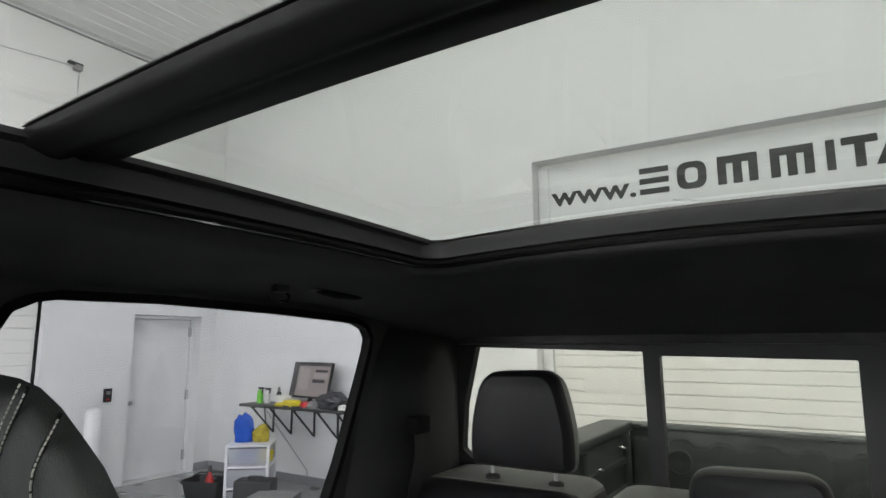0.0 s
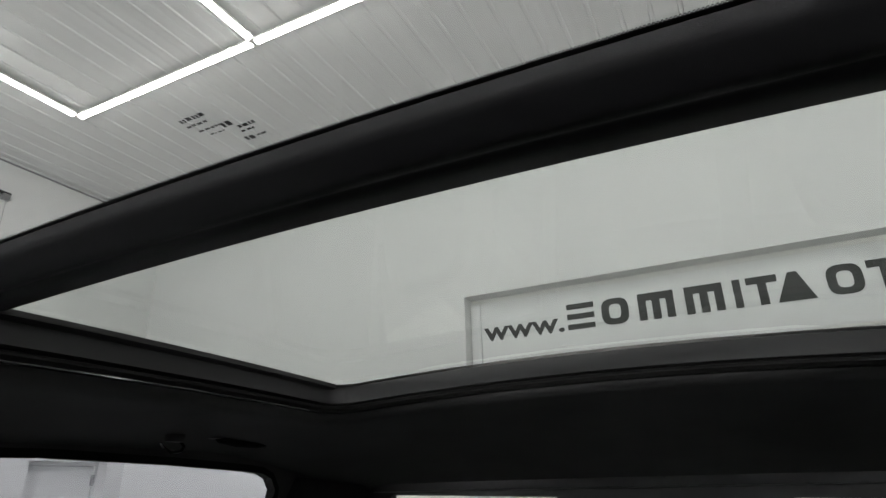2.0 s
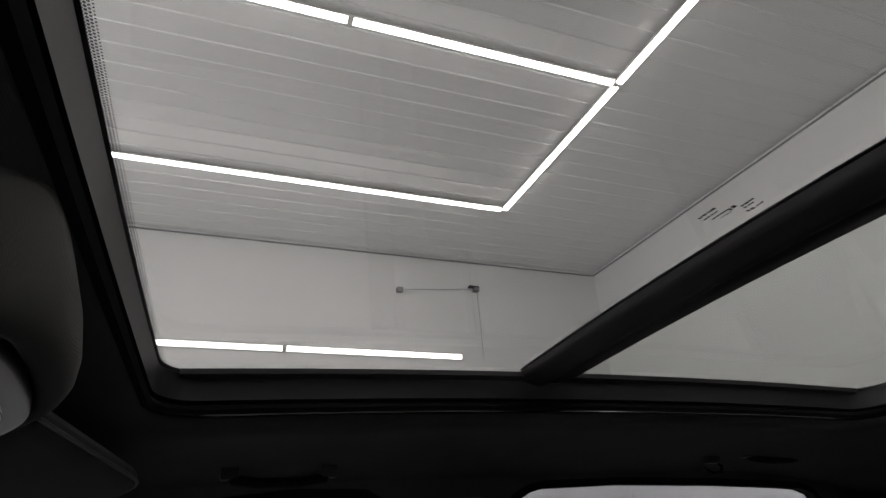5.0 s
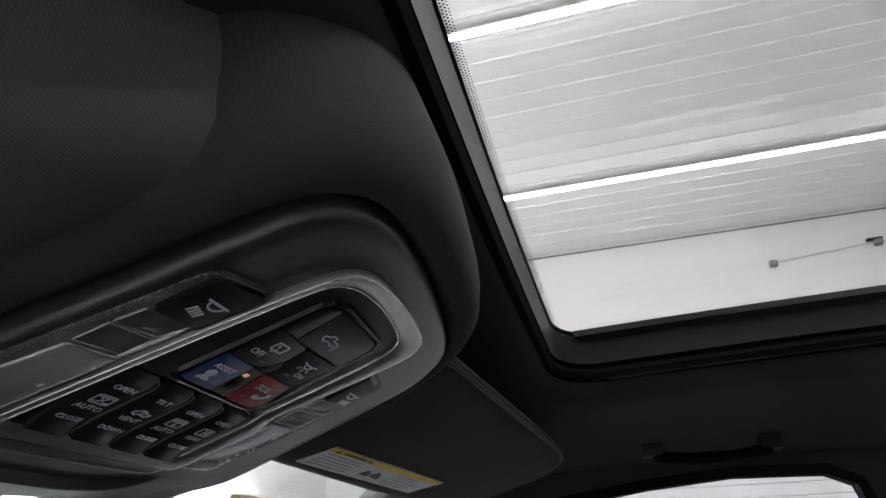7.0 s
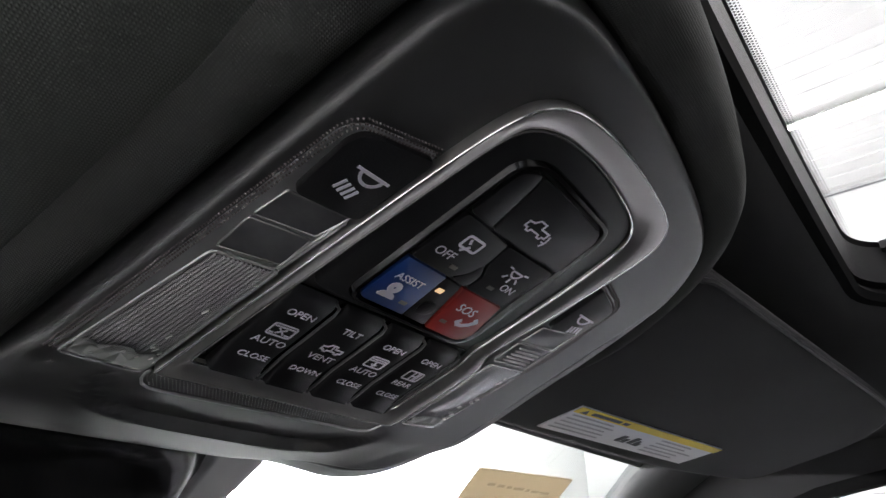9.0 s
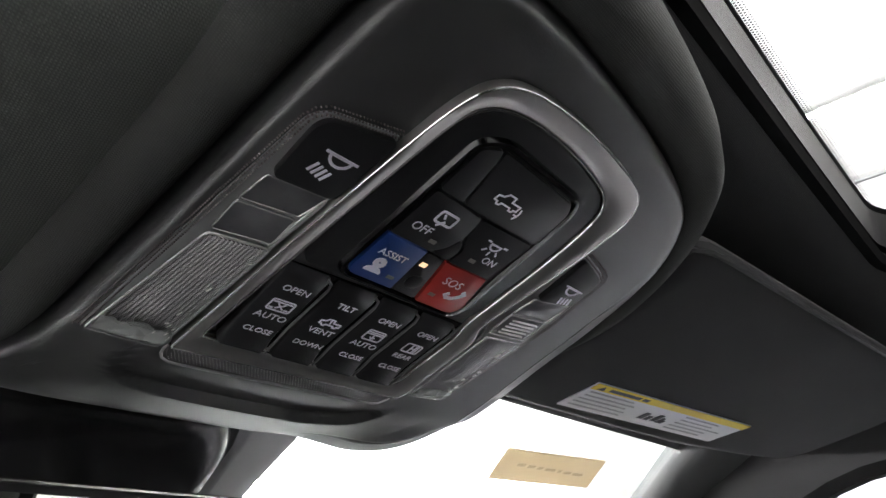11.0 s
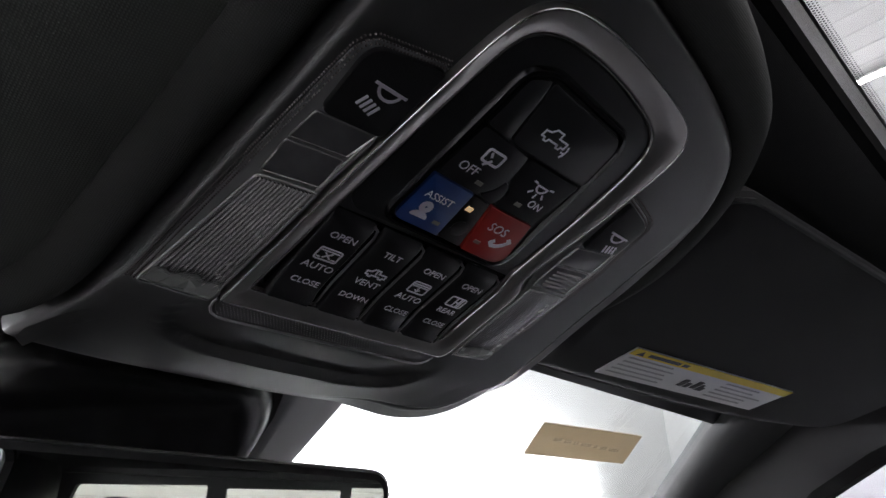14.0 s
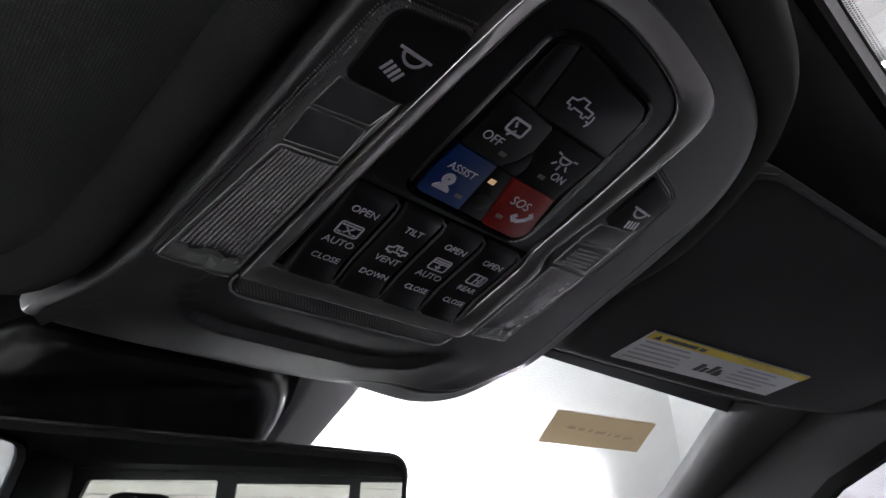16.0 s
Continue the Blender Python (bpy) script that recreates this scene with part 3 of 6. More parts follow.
# card reader, post beside the door
rd = thing("card_reader", "black wall card reader with a red mark", "card reader", Matrix.Translation((RX, -3.817, 1.139)))
part("case", new_box(-0.03, 0, -0.05, 0.05, -0.085, 0.085, bevel=0.008), BLACK_PL, rd)
part("mark", new_box(-0.033, -0.029, -0.02, 0.02, -0.06, -0.04), RED_PL, rd, "red mark")
part("sensor", new_box(-0.033, -0.029, -0.025, 0.025, 0.01, 0.05), GREY_PL, rd)
post = thing("bollard", "white round steel post beside the door", "bollard", Matrix.Translation((RX - 0.35, -3.49, 0)))
part("post", revolve([(0.085, 0), (0.085, 0.98), (0.075, 1.01), (0.04, 1.03), (0.005, 1.035)], 20), DOOR_WHITE, post)
part("base_plate", new_box(-0.11, 0.11, -0.11, 0.11, 0, 0.012, bevel=0.003), DOOR_WHITE, post)

# shelf along the south wall
SHZ, SHY = 1.0, RY + 0.42
shelf = thing("wall_shelf", "black wall shelf on steel triangle brackets", "shelf")
part("board", new_box(4.45, 6.31, RY + 0.003, SHY, SHZ - 0.035, SHZ, bevel=0.006), BLACK_STEEL, shelf)
for x in (4.63, 4.95, 5.35, 5.76, 6.10):
    bm = bmesh.new()
    box(bm, x - 0.012, x + 0.012, RY + 0.003, RY + 0.018, SHZ - 0.40, SHZ - 0.036)
    box(bm, x - 0.012, x + 0.012, RY + 0.018, SHY - 0.03, SHZ - 0.052, SHZ - 0.036)
    sweep(bm, [(x, RY + 0.015, SHZ - 0.39), (x, SHY - 0.05, SHZ - 0.05)], [(-0.01, -0.007), (0.01, -0.007), (0.01, 0.007), (-0.01, 0.007)], up=(1, 0, 0))
    part("bracket", bm, BLACK_STEEL, shelf)

mon = thing("monitor", "black computer monitor showing a pale spreadsheet page", "monitor", pose(5.27, RY + 0.24, SHZ + 0.001, 12, 0, -6))
part("casing", new_box(-0.365, 0.365, -0.022, 0.02, 0.10, 0.545, bevel=0.008), BLACK_PL, mon)
part("screen", new_box(-0.352, 0.352, 0.0205, 0.023, 0.122, 0.532), SCREEN, mon, "glowing pale grey-pink screen")
for a, b, c, d, mt in ((-0.352, 0.352, 0.495, 0.532, SCREEN_DARK), (0.25, 0.352, 0.122, 0.495, SCREEN_DARK), (-0.31, -0.08, 0.42, 0.45, SCREEN_DARK),
                       (-0.28, -0.05, 0.29, 0.33, SCREEN_DARK), (-0.32, -0.06, 0.345, 0.41, SCREEN_PALE), (0.02, 0.21, 0.20, 0.46, SCREEN_PALE)):
    part("window_block", new_box(a, b, 0.0232, 0.0245, c, d), mt, mon)
part("stand", new_box(-0.03, 0.03, -0.05, -0.023, 0.01, 0.3, bevel=0.004), BLACK_PL, mon)
part("foot", new_box(-0.13, 0.13, -0.11, 0.07, 0.0, 0.012, bevel=0.005), BLACK_PL, mon)


def lump(name, label, category, mt, x, y, z, sx, sy, sz, seed, group=""):
    """A crumpled cloth or bag as one uneven mesh."""
    bm = bmesh.new()
    bmesh.ops.create_icosphere(bm, subdivisions=4, radius=1)
    for v in bm.verts:
        p = v.co.copy()
        k = 1 + 0.28 * noise.noise(p * 1.9 + Vector((seed, 0, 0))) + 0.13 * noise.noise(p * 5 + Vector((0, seed, 0)))
        v.co = Vector((p.x * k * sx, p.y * k * sy, max(-0.55, p.z * k) * sz))
    zmin = min(v.co.z for v in bm.verts)
    for v in bm.verts:
        v.co.z -= zmin
    ob = part(name, bm, mt, m=pose(x, y, z))
    return tagged(ob, label, category, group)


def bottle(label, mt, cap_mt, x, y, z, r, h, trigger=False):
    b = thing("spray_bottle" if trigger else "bottle", label, "bottle", pose(x, y, z))
    part("body", revolve([(r * 0.9, 0), (r, 0.008), (r, h * 0.6), (r * 0.75, h * 0.72), (r * 0.32, h * 0.8), (r * 0.32, h * 0.84)], 16), mt, b)
    if trigger:
        bm = bmesh.new()
        box(bm, -0.06, 0.035, -0.014, 0.014, h * 0.84, h * 0.98, bevel=0.008)
        box(bm, -0.05, -0.035, -0.008, 0.008, h * 0.62, h * 0.84, bevel=0.004)
        part("trigger_head", bm, cap_mt, b)
    else:
        part("cap", revolve([(r * 0.4, h * 0.84), (r * 0.4, h * 0.98), (r * 0.3, h)], 14), cap_mt, b)
    return b


bottle("green spray bottle with a black trigger on the shelf", GREEN_PL, BLACK_PL, 6.104, RY + 0.25, SHZ, 0.042, 0.21, True)
bottle("white spray bottle with a black trigger on the shelf", WHITE_PL, BLACK_PL, 6.022, RY + 0.2, SHZ, 0.038, 0.20, True)
bottle("black bottle standing on the shelf", BLACK_PL, BLACK_PL, 5.813, RY + 0.2, SHZ, 0.03, 0.21)
bottle("small dark bottle standing on the shelf", BLACK_PL, GREY_PL, 5.75, RY + 0.24, SHZ, 0.03, 0.2)
cup = thing("tub", "cream plastic tub on the shelf", "tub", pose(5.632, RY + 0.28, SHZ))
part("body", revolve([(0.07, 0), (0.09, 0.01), (0.1, 0.12), (0.095, 0.122), (0.085, 0.02), (0.02, 0.015)], 18), WHITE_PL, cup)
lump("towel", "crumpled yellow towel on the shelf", "towel", YELLOW_CLOTH, 5.396, RY + 0.35, SHZ, 0.16, 0.08, 0.055, 2.0)
lump("towel", "crumpled yellow towel on the shelf", "towel", YELLOW_CLOTH, 5.559, RY + 0.36, SHZ, 0.12, 0.07, 0.03, 5.0)
lump("red_pouch", "small dark red pouch on the shelf", "pouch", RED_PL, 5.16, RY + 0.37, SHZ, 0.07, 0.05, 0.05, 7.0)
lump("grey_pouch", "small grey crumpled pouch on the shelf", "pouch", GREY_PL, 5.033, RY + 0.37, SHZ, 0.08, 0.05, 0.06, 9.0)
lump("plastic_bag", "dark crumpled plastic bag on the shelf", "bag", BAG, 4.816, RY + 0.26, SHZ, 0.22, 0.12, 0.13, 11.0)
lump("white_pouch", "white folded pouch on the shelf end", "pouch", WHITE_PL, 4.58, RY + 0.34, SHZ, 0.06, 0.05, 0.04, 13.0)
keys = thing("keyboard", "black keyboard lying on the shelf", "keyboard", pose(5.296, RY + 0.36, SHZ, 0, 0, 2))
part("board", new_box(-0.2, 0.2, -0.06, 0.06, 0, 0.018, bevel=0.005), BLACK_PL, keys)

# hose and wires that hang under the shelf
hose = thing("hanging_cable", "thin dark cables hanging below the shelf", "cable")
part("cable", tube_path([(5.841, SHY - 0.02, SHZ - 0.03), (5.813, SHY - 0.05, 0.6), (5.841, SHY - 0.1, 0.35), (5.795, SHY - 0.05, 0.01)], 0.008, 6, up=(1, 0, 0)), BLACK_PL, hose)
part("cable", tube_path([(5.841, SHY - 0.02, SHZ - 0.03), (5.704, RY + 0.1, 0.5), (5.387, RY + 0.08, 0.2), (5.251, RY + 0.2, 0.02)], 0.005, 6, up=(1, 0, 0)), GREY_PL, hose)

# drawer tower with towels
cart = thing("drawer_tower", "white plastic drawer tower with see-through drawers", "drawers", pose(5.29, -4.32, 0, 0, 0, 38))
CW = 0.235
for k, (z0, z1) in enumerate(((0.02, 0.225), (0.24, 0.445), (0.46, 0.665))):
    dr = part("drawer", new_box(-CW + 0.02, CW - 0.02, -CW + 0.01, CW - 0.02, z0 + 0.02, z1 - 0.015, bevel=0.02), CRATE_CLEAR, cart)
    dr.visible_shadow = False
    part("drawer_pull", new_box(-0.09, 0.09, -CW - 0.005, -CW + 0.012, z1 - 0.06, z1 - 0.03, bevel=0.006), CRATE_WHITE, dr)
for z in (0.0, 0.223, 0.443, 0.663):
    part("tray_frame", new_box(-CW, CW, -CW, CW, z, z + 0.022, bevel=0.006), CRATE_WHITE, cart)
for x in (-CW, CW - 0.03):
    for y in (-CW, CW - 0.03):
        part("corner_post", new_box(x, x + 0.03, y, y + 0.03, 0.015, 0.675, bevel=0.006), CRATE_WHITE, cart)
lump("towel", "blue towel heaped on the drawer tower", "towel", BLUE_CLOTH, 5.40, -4.29, 0.686, 0.13, 0.09, 0.19, 21.0)
lump("sponge", "ochre wash mitt beside the blue towel", "sponge", OCHRE_CLOTH, 5.235, -4.40, 0.686, 0.10, 0.09, 0.11, 23.0)
lump("towel", "blue towel inside the clear drawer", "towel", BLUE_CLOTH, 5.34, -4.34, 0.485, 0.15, 0.12, 0.11, 25.0)
lump("towel", "yellow towel inside the clear drawer", "towel", YELLOW_CLOTH, 5.18, -4.42, 0.485, 0.10, 0.08, 0.10, 27.0)

# basket on the floor
bk = thing("shopping_basket", "black plastic hand basket on the floor", "basket", pose(5.66, -4.05, 0, 0, 0, 20))
BH = 0.30
bm = bmesh.new()
lo = resample(fillet(rect(-0.18, 0.18, -0.12, 0.12), 0.04), 32)
hi = resample(fillet(rect(-0.24, 0.24, -0.17, 0.17), 0.05), 32)
loft(bm, [at_z(inset(lo, 0.01), 0.012), at_z(lo, 0.0), at_z(hi, BH), at_z(inset(hi, -0.015), BH), at_z(inset(hi, -0.015), BH - 0.03), at_z(inset(hi, 0.008), BH - 0.032), at_z(inset(lo, 0.01), 0.014)], True, True, True)
part("tub", bm, BLACK_PL, bk)
for k in range(5):
    part("slot", new_box(-0.02, 0.02, -0.19, -0.165, 0.06 + k * 0.05, 0.075 + k * 0.05), GREY_PL, bk, m=pose(0.02, 0.02 - 0.010 * (4 - k) + 0.012, 0))
part("handle", tube_path([(-0.22, 0, BH), (-0.2, -0.12, BH + 0.03), (0, -0.16, BH + 0.035), (0.2, -0.12, BH + 0.03), (0.22, 0, BH)], 0.009, 6), BLACK_PL, bk)
bottle("red bottle standing in the basket", RED_PL, BLACK_PL, 5.64, -4.05, 0.02, 0.05, 0.42)
case = thing("tool_case", "black plastic case on the floor", "case", pose(4.97, -4.12, 0, 0, 0, 30))
part("shell", new_box(-0.20, 0.20, -0.12, 0.12, 0, 0.36, bevel=0.02), BLACK_PL, case)
part("handle", tube_path([(-0.08, 0, 0.355), (-0.07, 0, 0.385), (0.07, 0, 0.385), (0.08, 0, 0.355)], 0.010, 6, up=(0, 1, 0)), BLACK_PL, case)
case2 = thing("equipment_box", "grey machine box on the floor", "box", pose(4.60, -4.05, 0, 0, 0, 25))
part("shell", new_box(-0.22, 0.22, -0.16, 0.16, 0, 0.24, bevel=0.02), GREY_PL, case2)
part("lid", new_box(-0.225, 0.225, -0.165, 0.165, 0.241, 0.27, bevel=0.01), GREY_PL, case2)


# the workshop stands on its own floor, a little under the truck's zero
for ob in [o for o in bpy.data.objects if o.parent is None and o.type != "CAMERA"]:
    ob.location.z += FZ

# ---------------------------------------------------------------- the truck
truck = thing("pickup_truck", "crew-cab pickup truck with a dark cabin, parked in the workshop", "truck")
SX, OY0, OY1 = 0.422, -0.6135, 0.602          # roof opening
BAR0, BAR1 = -0.0103, 0.0995                     # bar between the two panes
CABX, BACK, HEAD = 0.72, -1.19, 0.90
WIDE = 0.13                                 # the driver's side lies this much farther out, as the middle of the cab is not at x = 0
XL = -SX - WIDE


def flip(side):
    """The cab's other half, mirrored about its middle."""
    return Matrix.Identity(4) if side > 0 else Matrix.Translation((-WIDE, 0, 0)) @ Matrix.Diagonal((-1, 1, 1, 1))


def glass_z(x, y):
    u = (x + 0.065) / 0.495
    return 1.913 - 0.0311 * y * y - 0.0062 * y - 0.0279 * u * u + 0.0012 * (x + 0.065)


def bar_y(x, y):
    """The bar between the panes bends forwards towards the roof's sides."""
    u = (x + 0.065) / 0.495
    return y + (0.0259 - 0.0080 * (y - BAR0) / (BAR1 - BAR0)) * u * u


def round_rect(x0, x1, y0, y1, r, ns=22, nc=8):
    """A rounded rectangle whose sides and corners have fixed counts, so that outlines match."""
    pts = []
    for cx, cy, a0, sx, sy, ex, ey in ((x1 - r, y0 + r, -90, x0 + r, y0, x1 - r, y0), (x1 - r, y1 - r, 0, x1, y0 + r, x1, y1 - r),
                                       (x0 + r, y1 - r, 90, x1 - r, y1, x0 + r, y1), (x0 + r, y0 + r, 180, x0, y1 - r, x0, y0 + r)):
        pts += [(sx + (ex - sx) * k / ns, sy + (ey - sy) * k / ns) for k in range(ns)]
        pts += [(cx + r * math.cos(radians(a0 + 90 * k / nc)), cy + r * math.sin(radians(a0 + 90 * k / nc))) for k in range(nc)]
    return pts


def bow(pts, d=0.0455):
    """Bends the rear edge of the roof opening backwards in its middle, the front edge forwards."""
    half = SX + WIDE / 2
    out = []
    for x, y, *r in pts:
        w = max(0, 1 - ((x + WIDE / 2) / half) ** 2)
        out.append((x, y - d * w * ease((0.1 + OY0 - y) / 0.1) + 0.016 * w * ease((y - OY1 + 0.1) / 0.1), *r))
    return out


# roof lining: rolls over the lip of the roof opening, then falls to the doors, the header and the back window
def lining_edge_z(x, y):
    z = 1.768
    z -= 0.083 * ease((-y - 0.55) / 0.64)
    z -= 0.012 * ease((y - 0.5) / 0.4)
    return z


inner = bow(round_rect(XL - 0.008, SX + 0.008, OY0 - 0.008, OY1 + 0.008, 0.055))
outer = round_rect(-CABX - WIDE - 0.01, CABX + 0.01, BACK - 0.01, HEAD, 0.09)
rings = []
for off, z in ((0.000, 1.840), (-0.002, 1.828), (-0.008, 1.819), (-0.018, 1.814), (-0.032, 1.812)):
    rings.append([(p[0], p[1], z + (glass_z(p[0], p[1]) - 1.880)) for p in inset(inner, off)])
start = rings[-1]
for k in range(1, 13):
    t = k / 12
    ring = []
    for a, b in zip(start, outer):
        x, y = a[0] * (1 - t) + b[0] * t, a[1] * (1 - t) + b[1] * t
        z1 = lining_edge_z(b[0], b[1])
        z = a[2] + (z1 - a[2]) * (0.35 * t + 0.65 * t * t)
        ring.append((x, y, z))
    rings.append(ring)
rings.append([(p[0] * 1.0, p[1], p[2] + 0.03) for p in rings[-1]])
bm = bmesh.new()
loft(bm, rings)
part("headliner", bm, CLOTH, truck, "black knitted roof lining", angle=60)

# outer roof skin, doors and pillars
bm = plate(resample(fillet(rect(-0.76 - WIDE, 0.76, -1.26, 0.90), 0.12), 48), [resample(fillet(rect(XL - 0.05, SX + 0.05, OY0 - 0.10, OY1 + 0.05), 0.06), 40)], 0.02)
part("roof_panel", bm, BODY_PAINT, truck, m=Matrix.Translation((0, 0, 1.868)))

REAR_WIN = [(0.012, 1.21), (0.012, 1.69), (-0.002, 1.728), (-0.027, 1.744), (-0.060, 1.754), (-0.25, 1.7565), (-0.50, 1.7486), (-0.69, 1.7385), (-0.738, 1.7345), (-0.766, 1.727), (-0.784, 1.7135), (-0.792, 1.695),
            (-0.791, 1.675), (-0.747, 1.559), (-0.691, 1.414), (-0.657, 1.348), (-0.61, 1.235), (-0.58, 1.21)]
FRONT_WIN = [(0.235, 1.21), (0.235, 1.70), (0.245, 1.735), (0.280, 1.749), (0.40, 1.752), (0.52, 1.742), (0.65, 1.724), (0.735, 1.706), (0.83, 1.657),
             (0.98, 1.53), (1.20, 1.33), (1.28, 1.21)]
DOORWAY = [(0.235, 0.60), (0.235, 1.70), (0.245, 1.735), (0.280, 1.749), (0.65, 1.724), (0.83, 1.657), (1.20, 1.33), (1.36, 1.10), (1.40, 0.60)]
SIDE = [(-1.26, 0.42), (1.75, 0.42), (1.75, 1.10), (1.02, 1.66), (0.90, 1.745), (0.80, 1.785), (0.3, 1.80), (-0.7, 1.79), (-1.20, 1.72), (-1.26, 1.6)]
for side, name in ((1, "side_body"), (-1, "side_body")):
    # the driver's door is left out, unseen, so that its opening lets in more light
    hole = FRONT_WIN if side > 0 else DOORWAY
    bm = plate(SIDE, [REAR_WIN, hole], 0.006)
    mm = flip(side) @ Matrix.Translation((CABX, 0, 0)) @ ACROSS
    bm.transform(mm)
    part(name, bm, SHELL, truck, "dark inner door and pillar trim", smooth=False)
    bm = plate(SIDE, [inset(REAR_WIN, -0.034), inset(hole, -0.034)], 0.012)
    bm.transform(flip(side) @ Matrix.Translation((CABX + 0.030, 0, 0)) @ ACROSS)
    part("outer_body", bm, BODY_PAINT, truck, "white painted doors", smooth=False)
    for win, nm in ((REAR_WIN, "rear_door_glass"), (FRONT_WIN, "front_door_glass")):
        if side < 0 and win is FRONT_WIN:
            continue
        bm = plate(inset(win, -0.004), [], 0.004)
        bm.transform(flip(side) @ Matrix.Translation((CABX + 0.008, 0, 0)) @ ACROSS)
        g = part(nm, bm, GLASS_SIDE, truck, "clear door window", smooth=False)
        g.visible_shadow = False
        loop = [(CABX - 0.002 if side > 0 else -CABX + 0.002 - WIDE, p[0], p[1]) for p in resample(win, 70)]
        part("window_seal", sweep(bmesh.new(), loop, [(-0.007, -0.004), (0.007, -0.004), (0.007, 0.021), (-0.007, 0.021)], True, up=(1, 0, 0)), RUBBER, truck)
    # pillar covers between the doors and behind the rear door
    bm = bmesh.new()
    box(bm, 0.675, 0.722, 0.050, 0.195, 0.6, 1.735, bevel=0.02, seg=3)
    bm.transform(flip(side))
    part("centre_pillar_cover", bm, SHELL, truck)
    bm = bmesh.new()
    loft(bm, [[(0.722, -0.66, 1.15), (0.66, -0.70, 1.15), (0.64, -1.00, 1.15), (0.69, -1.18, 1.15)],
              [(0.722, -0.73, 1.42), (0.675, -0.77, 1.42), (0.655, -1.02, 1.42), (0.70, -1.18, 1.42)],
              [(0.722, -0.82, 1.66), (0.69, -0.86, 1.66), (0.67, -1.05, 1.66), (0.705, -1.18, 1.66)],
              [(0.722, -0.86, 1.72), (0.70, -0.90, 1.715), (0.69, -1.08, 1.70), (0.71, -1.18, 1.69)]], closed=False)
    bm.transform(flip(side))
    part("rear_pillar_cover", bm, BAR_BLACK, truck, "black pillar trim", angle=80)
    # windshield pillar
    bm = sweep(bmesh.new(), [(0.715, 0.80, 1.815), (0.735, 0.90, 1.745), (0.775, 1.02, 1.655), (0.80, 1.25, 1.48), (0.82, 1.72, 1.12)],
               fillet([(-0.085, -0.03), (0.05, -0.045), (0.05, 0.03), (-0.085, 0.015)], 0.03, 4))
    bm.transform(flip(side))
    part("windshield_pillar", bm, TRIM_GREY, truck, "grey pillar trim")

# back wall of the cab with the three back panes
PANES = [fillet([(0.159, 1.22), (0.59, 1.22), (0.662, 1.345), (0.700, 1.372), (0.692, 1.50), (0.652, 1.668), (0.166, 1.657)], [0, 0.01, 0.01, 0.01, 0.0, 0.006, 0.004]),
         fillet([(-0.282, 1.22), (0.121, 1.22), (0.126, 1.647), (-0.286, 1.641)], 0.006),
         fillet([(-0.83, 1.30), (-0.79, 1.22), (-0.350, 1.22), (-0.352, 1.650), (-0.79, 1.640), (-0.83, 1.49)], 0.012)]
bm = plate(rect(-0.895, 0.765, 0.5, 1.715), PANES, 0.03)
part("back_panel", bm, SHELL, truck, m=Matrix.Translation((0, BACK - 0.012, 0)) @ ALONG, smooth=False)
for p in PANES:
    bm = plate(inset(p, -0.004), [], 0.004)
    g = part("back_glass", bm, GLASS_BACK, truck, "clear back window pane", m=Matrix.Translation((0, BACK - 0.026, 0)) @ ALONG, smooth=False)
    g.visible_shadow = False
part("header_rail", new_box(-0.83, 0.70, BACK - 0.006, BACK + 0.022, 1.676, 1.715, bevel=0.008), SHELL, truck)

# windshield with its black printed edge, dash and nose
WS0, WSK = (0.88, 1.77), -0.75


def ws_point(x, y, lift=0.0):
    return (x, y, WS0[1] + WSK * (y - WS0[0]) + lift)


bm = bmesh.new()
loft(bm, [[ws_point(-0.83, 0.86, d), ws_point(0.70, 0.86, d), ws_point(0.80, 1.72, d), ws_point(-0.93, 1.72, d)] for d in (0.0, 0.006)], True, True, True)
ws = part("windshield", bm, GLASS_FRONT, truck, "clear windshield", smooth=False)
ws.visible_shadow = False
bm = bmesh.new()
loft(bm, [[ws_point(-0.83, 0.85, d), ws_point(0.70, 0.85, d), ws_point(0.70, 0.905, d), ws_point(-0.83, 0.905, d)] for d in (-0.004, -0.002)], True, True, True)
part("windshield_print", bm, FRIT, truck, "black printed band along the glass edge", smooth=False)
part("header_trim", new_box(-0.79, 0.66, 0.845, 0.885, 1.752, 1.79, bevel=0.012), CLOTH, truck)
bm = bmesh.new()
loft(bm, [[(s, 1.05, 0.98), (s, 1.25, 1.10), (s, 1.72, 1.115), (s, 1.78, 1.0), (s, 1.7, 0.5), (s, 1.1, 0.5)] for s in (-0.87, -0.25, 0.25, 0.74)], True, True, True)
part("dashboard", bm, SHELL, truck)
bm = bmesh.new()
loft(bm, [[(-0.98, 1.72, 0.55), (0.85, 1.72, 0.55), (0.85, 1.72, 1.08), (-0.98, 1.72, 1.08)], [(-0.99, 2.3, 0.55), (0.86, 2.3, 0.55), (0.86, 2.3, 1.06), (-0.99, 2.3, 1.06)],
          [(-0.95, 2.78, 0.6), (0.82, 2.78, 0.6), (0.82, 2.78, 0.98), (-0.95, 2.78, 0.98)]], True, True, True)
part("bonnet", bm, BODY_PAINT, truck)
part("cab_floor", new_box(-0.85, 0.72, -1.2, 1.7, 0.42, 0.5), SHELL, truck)

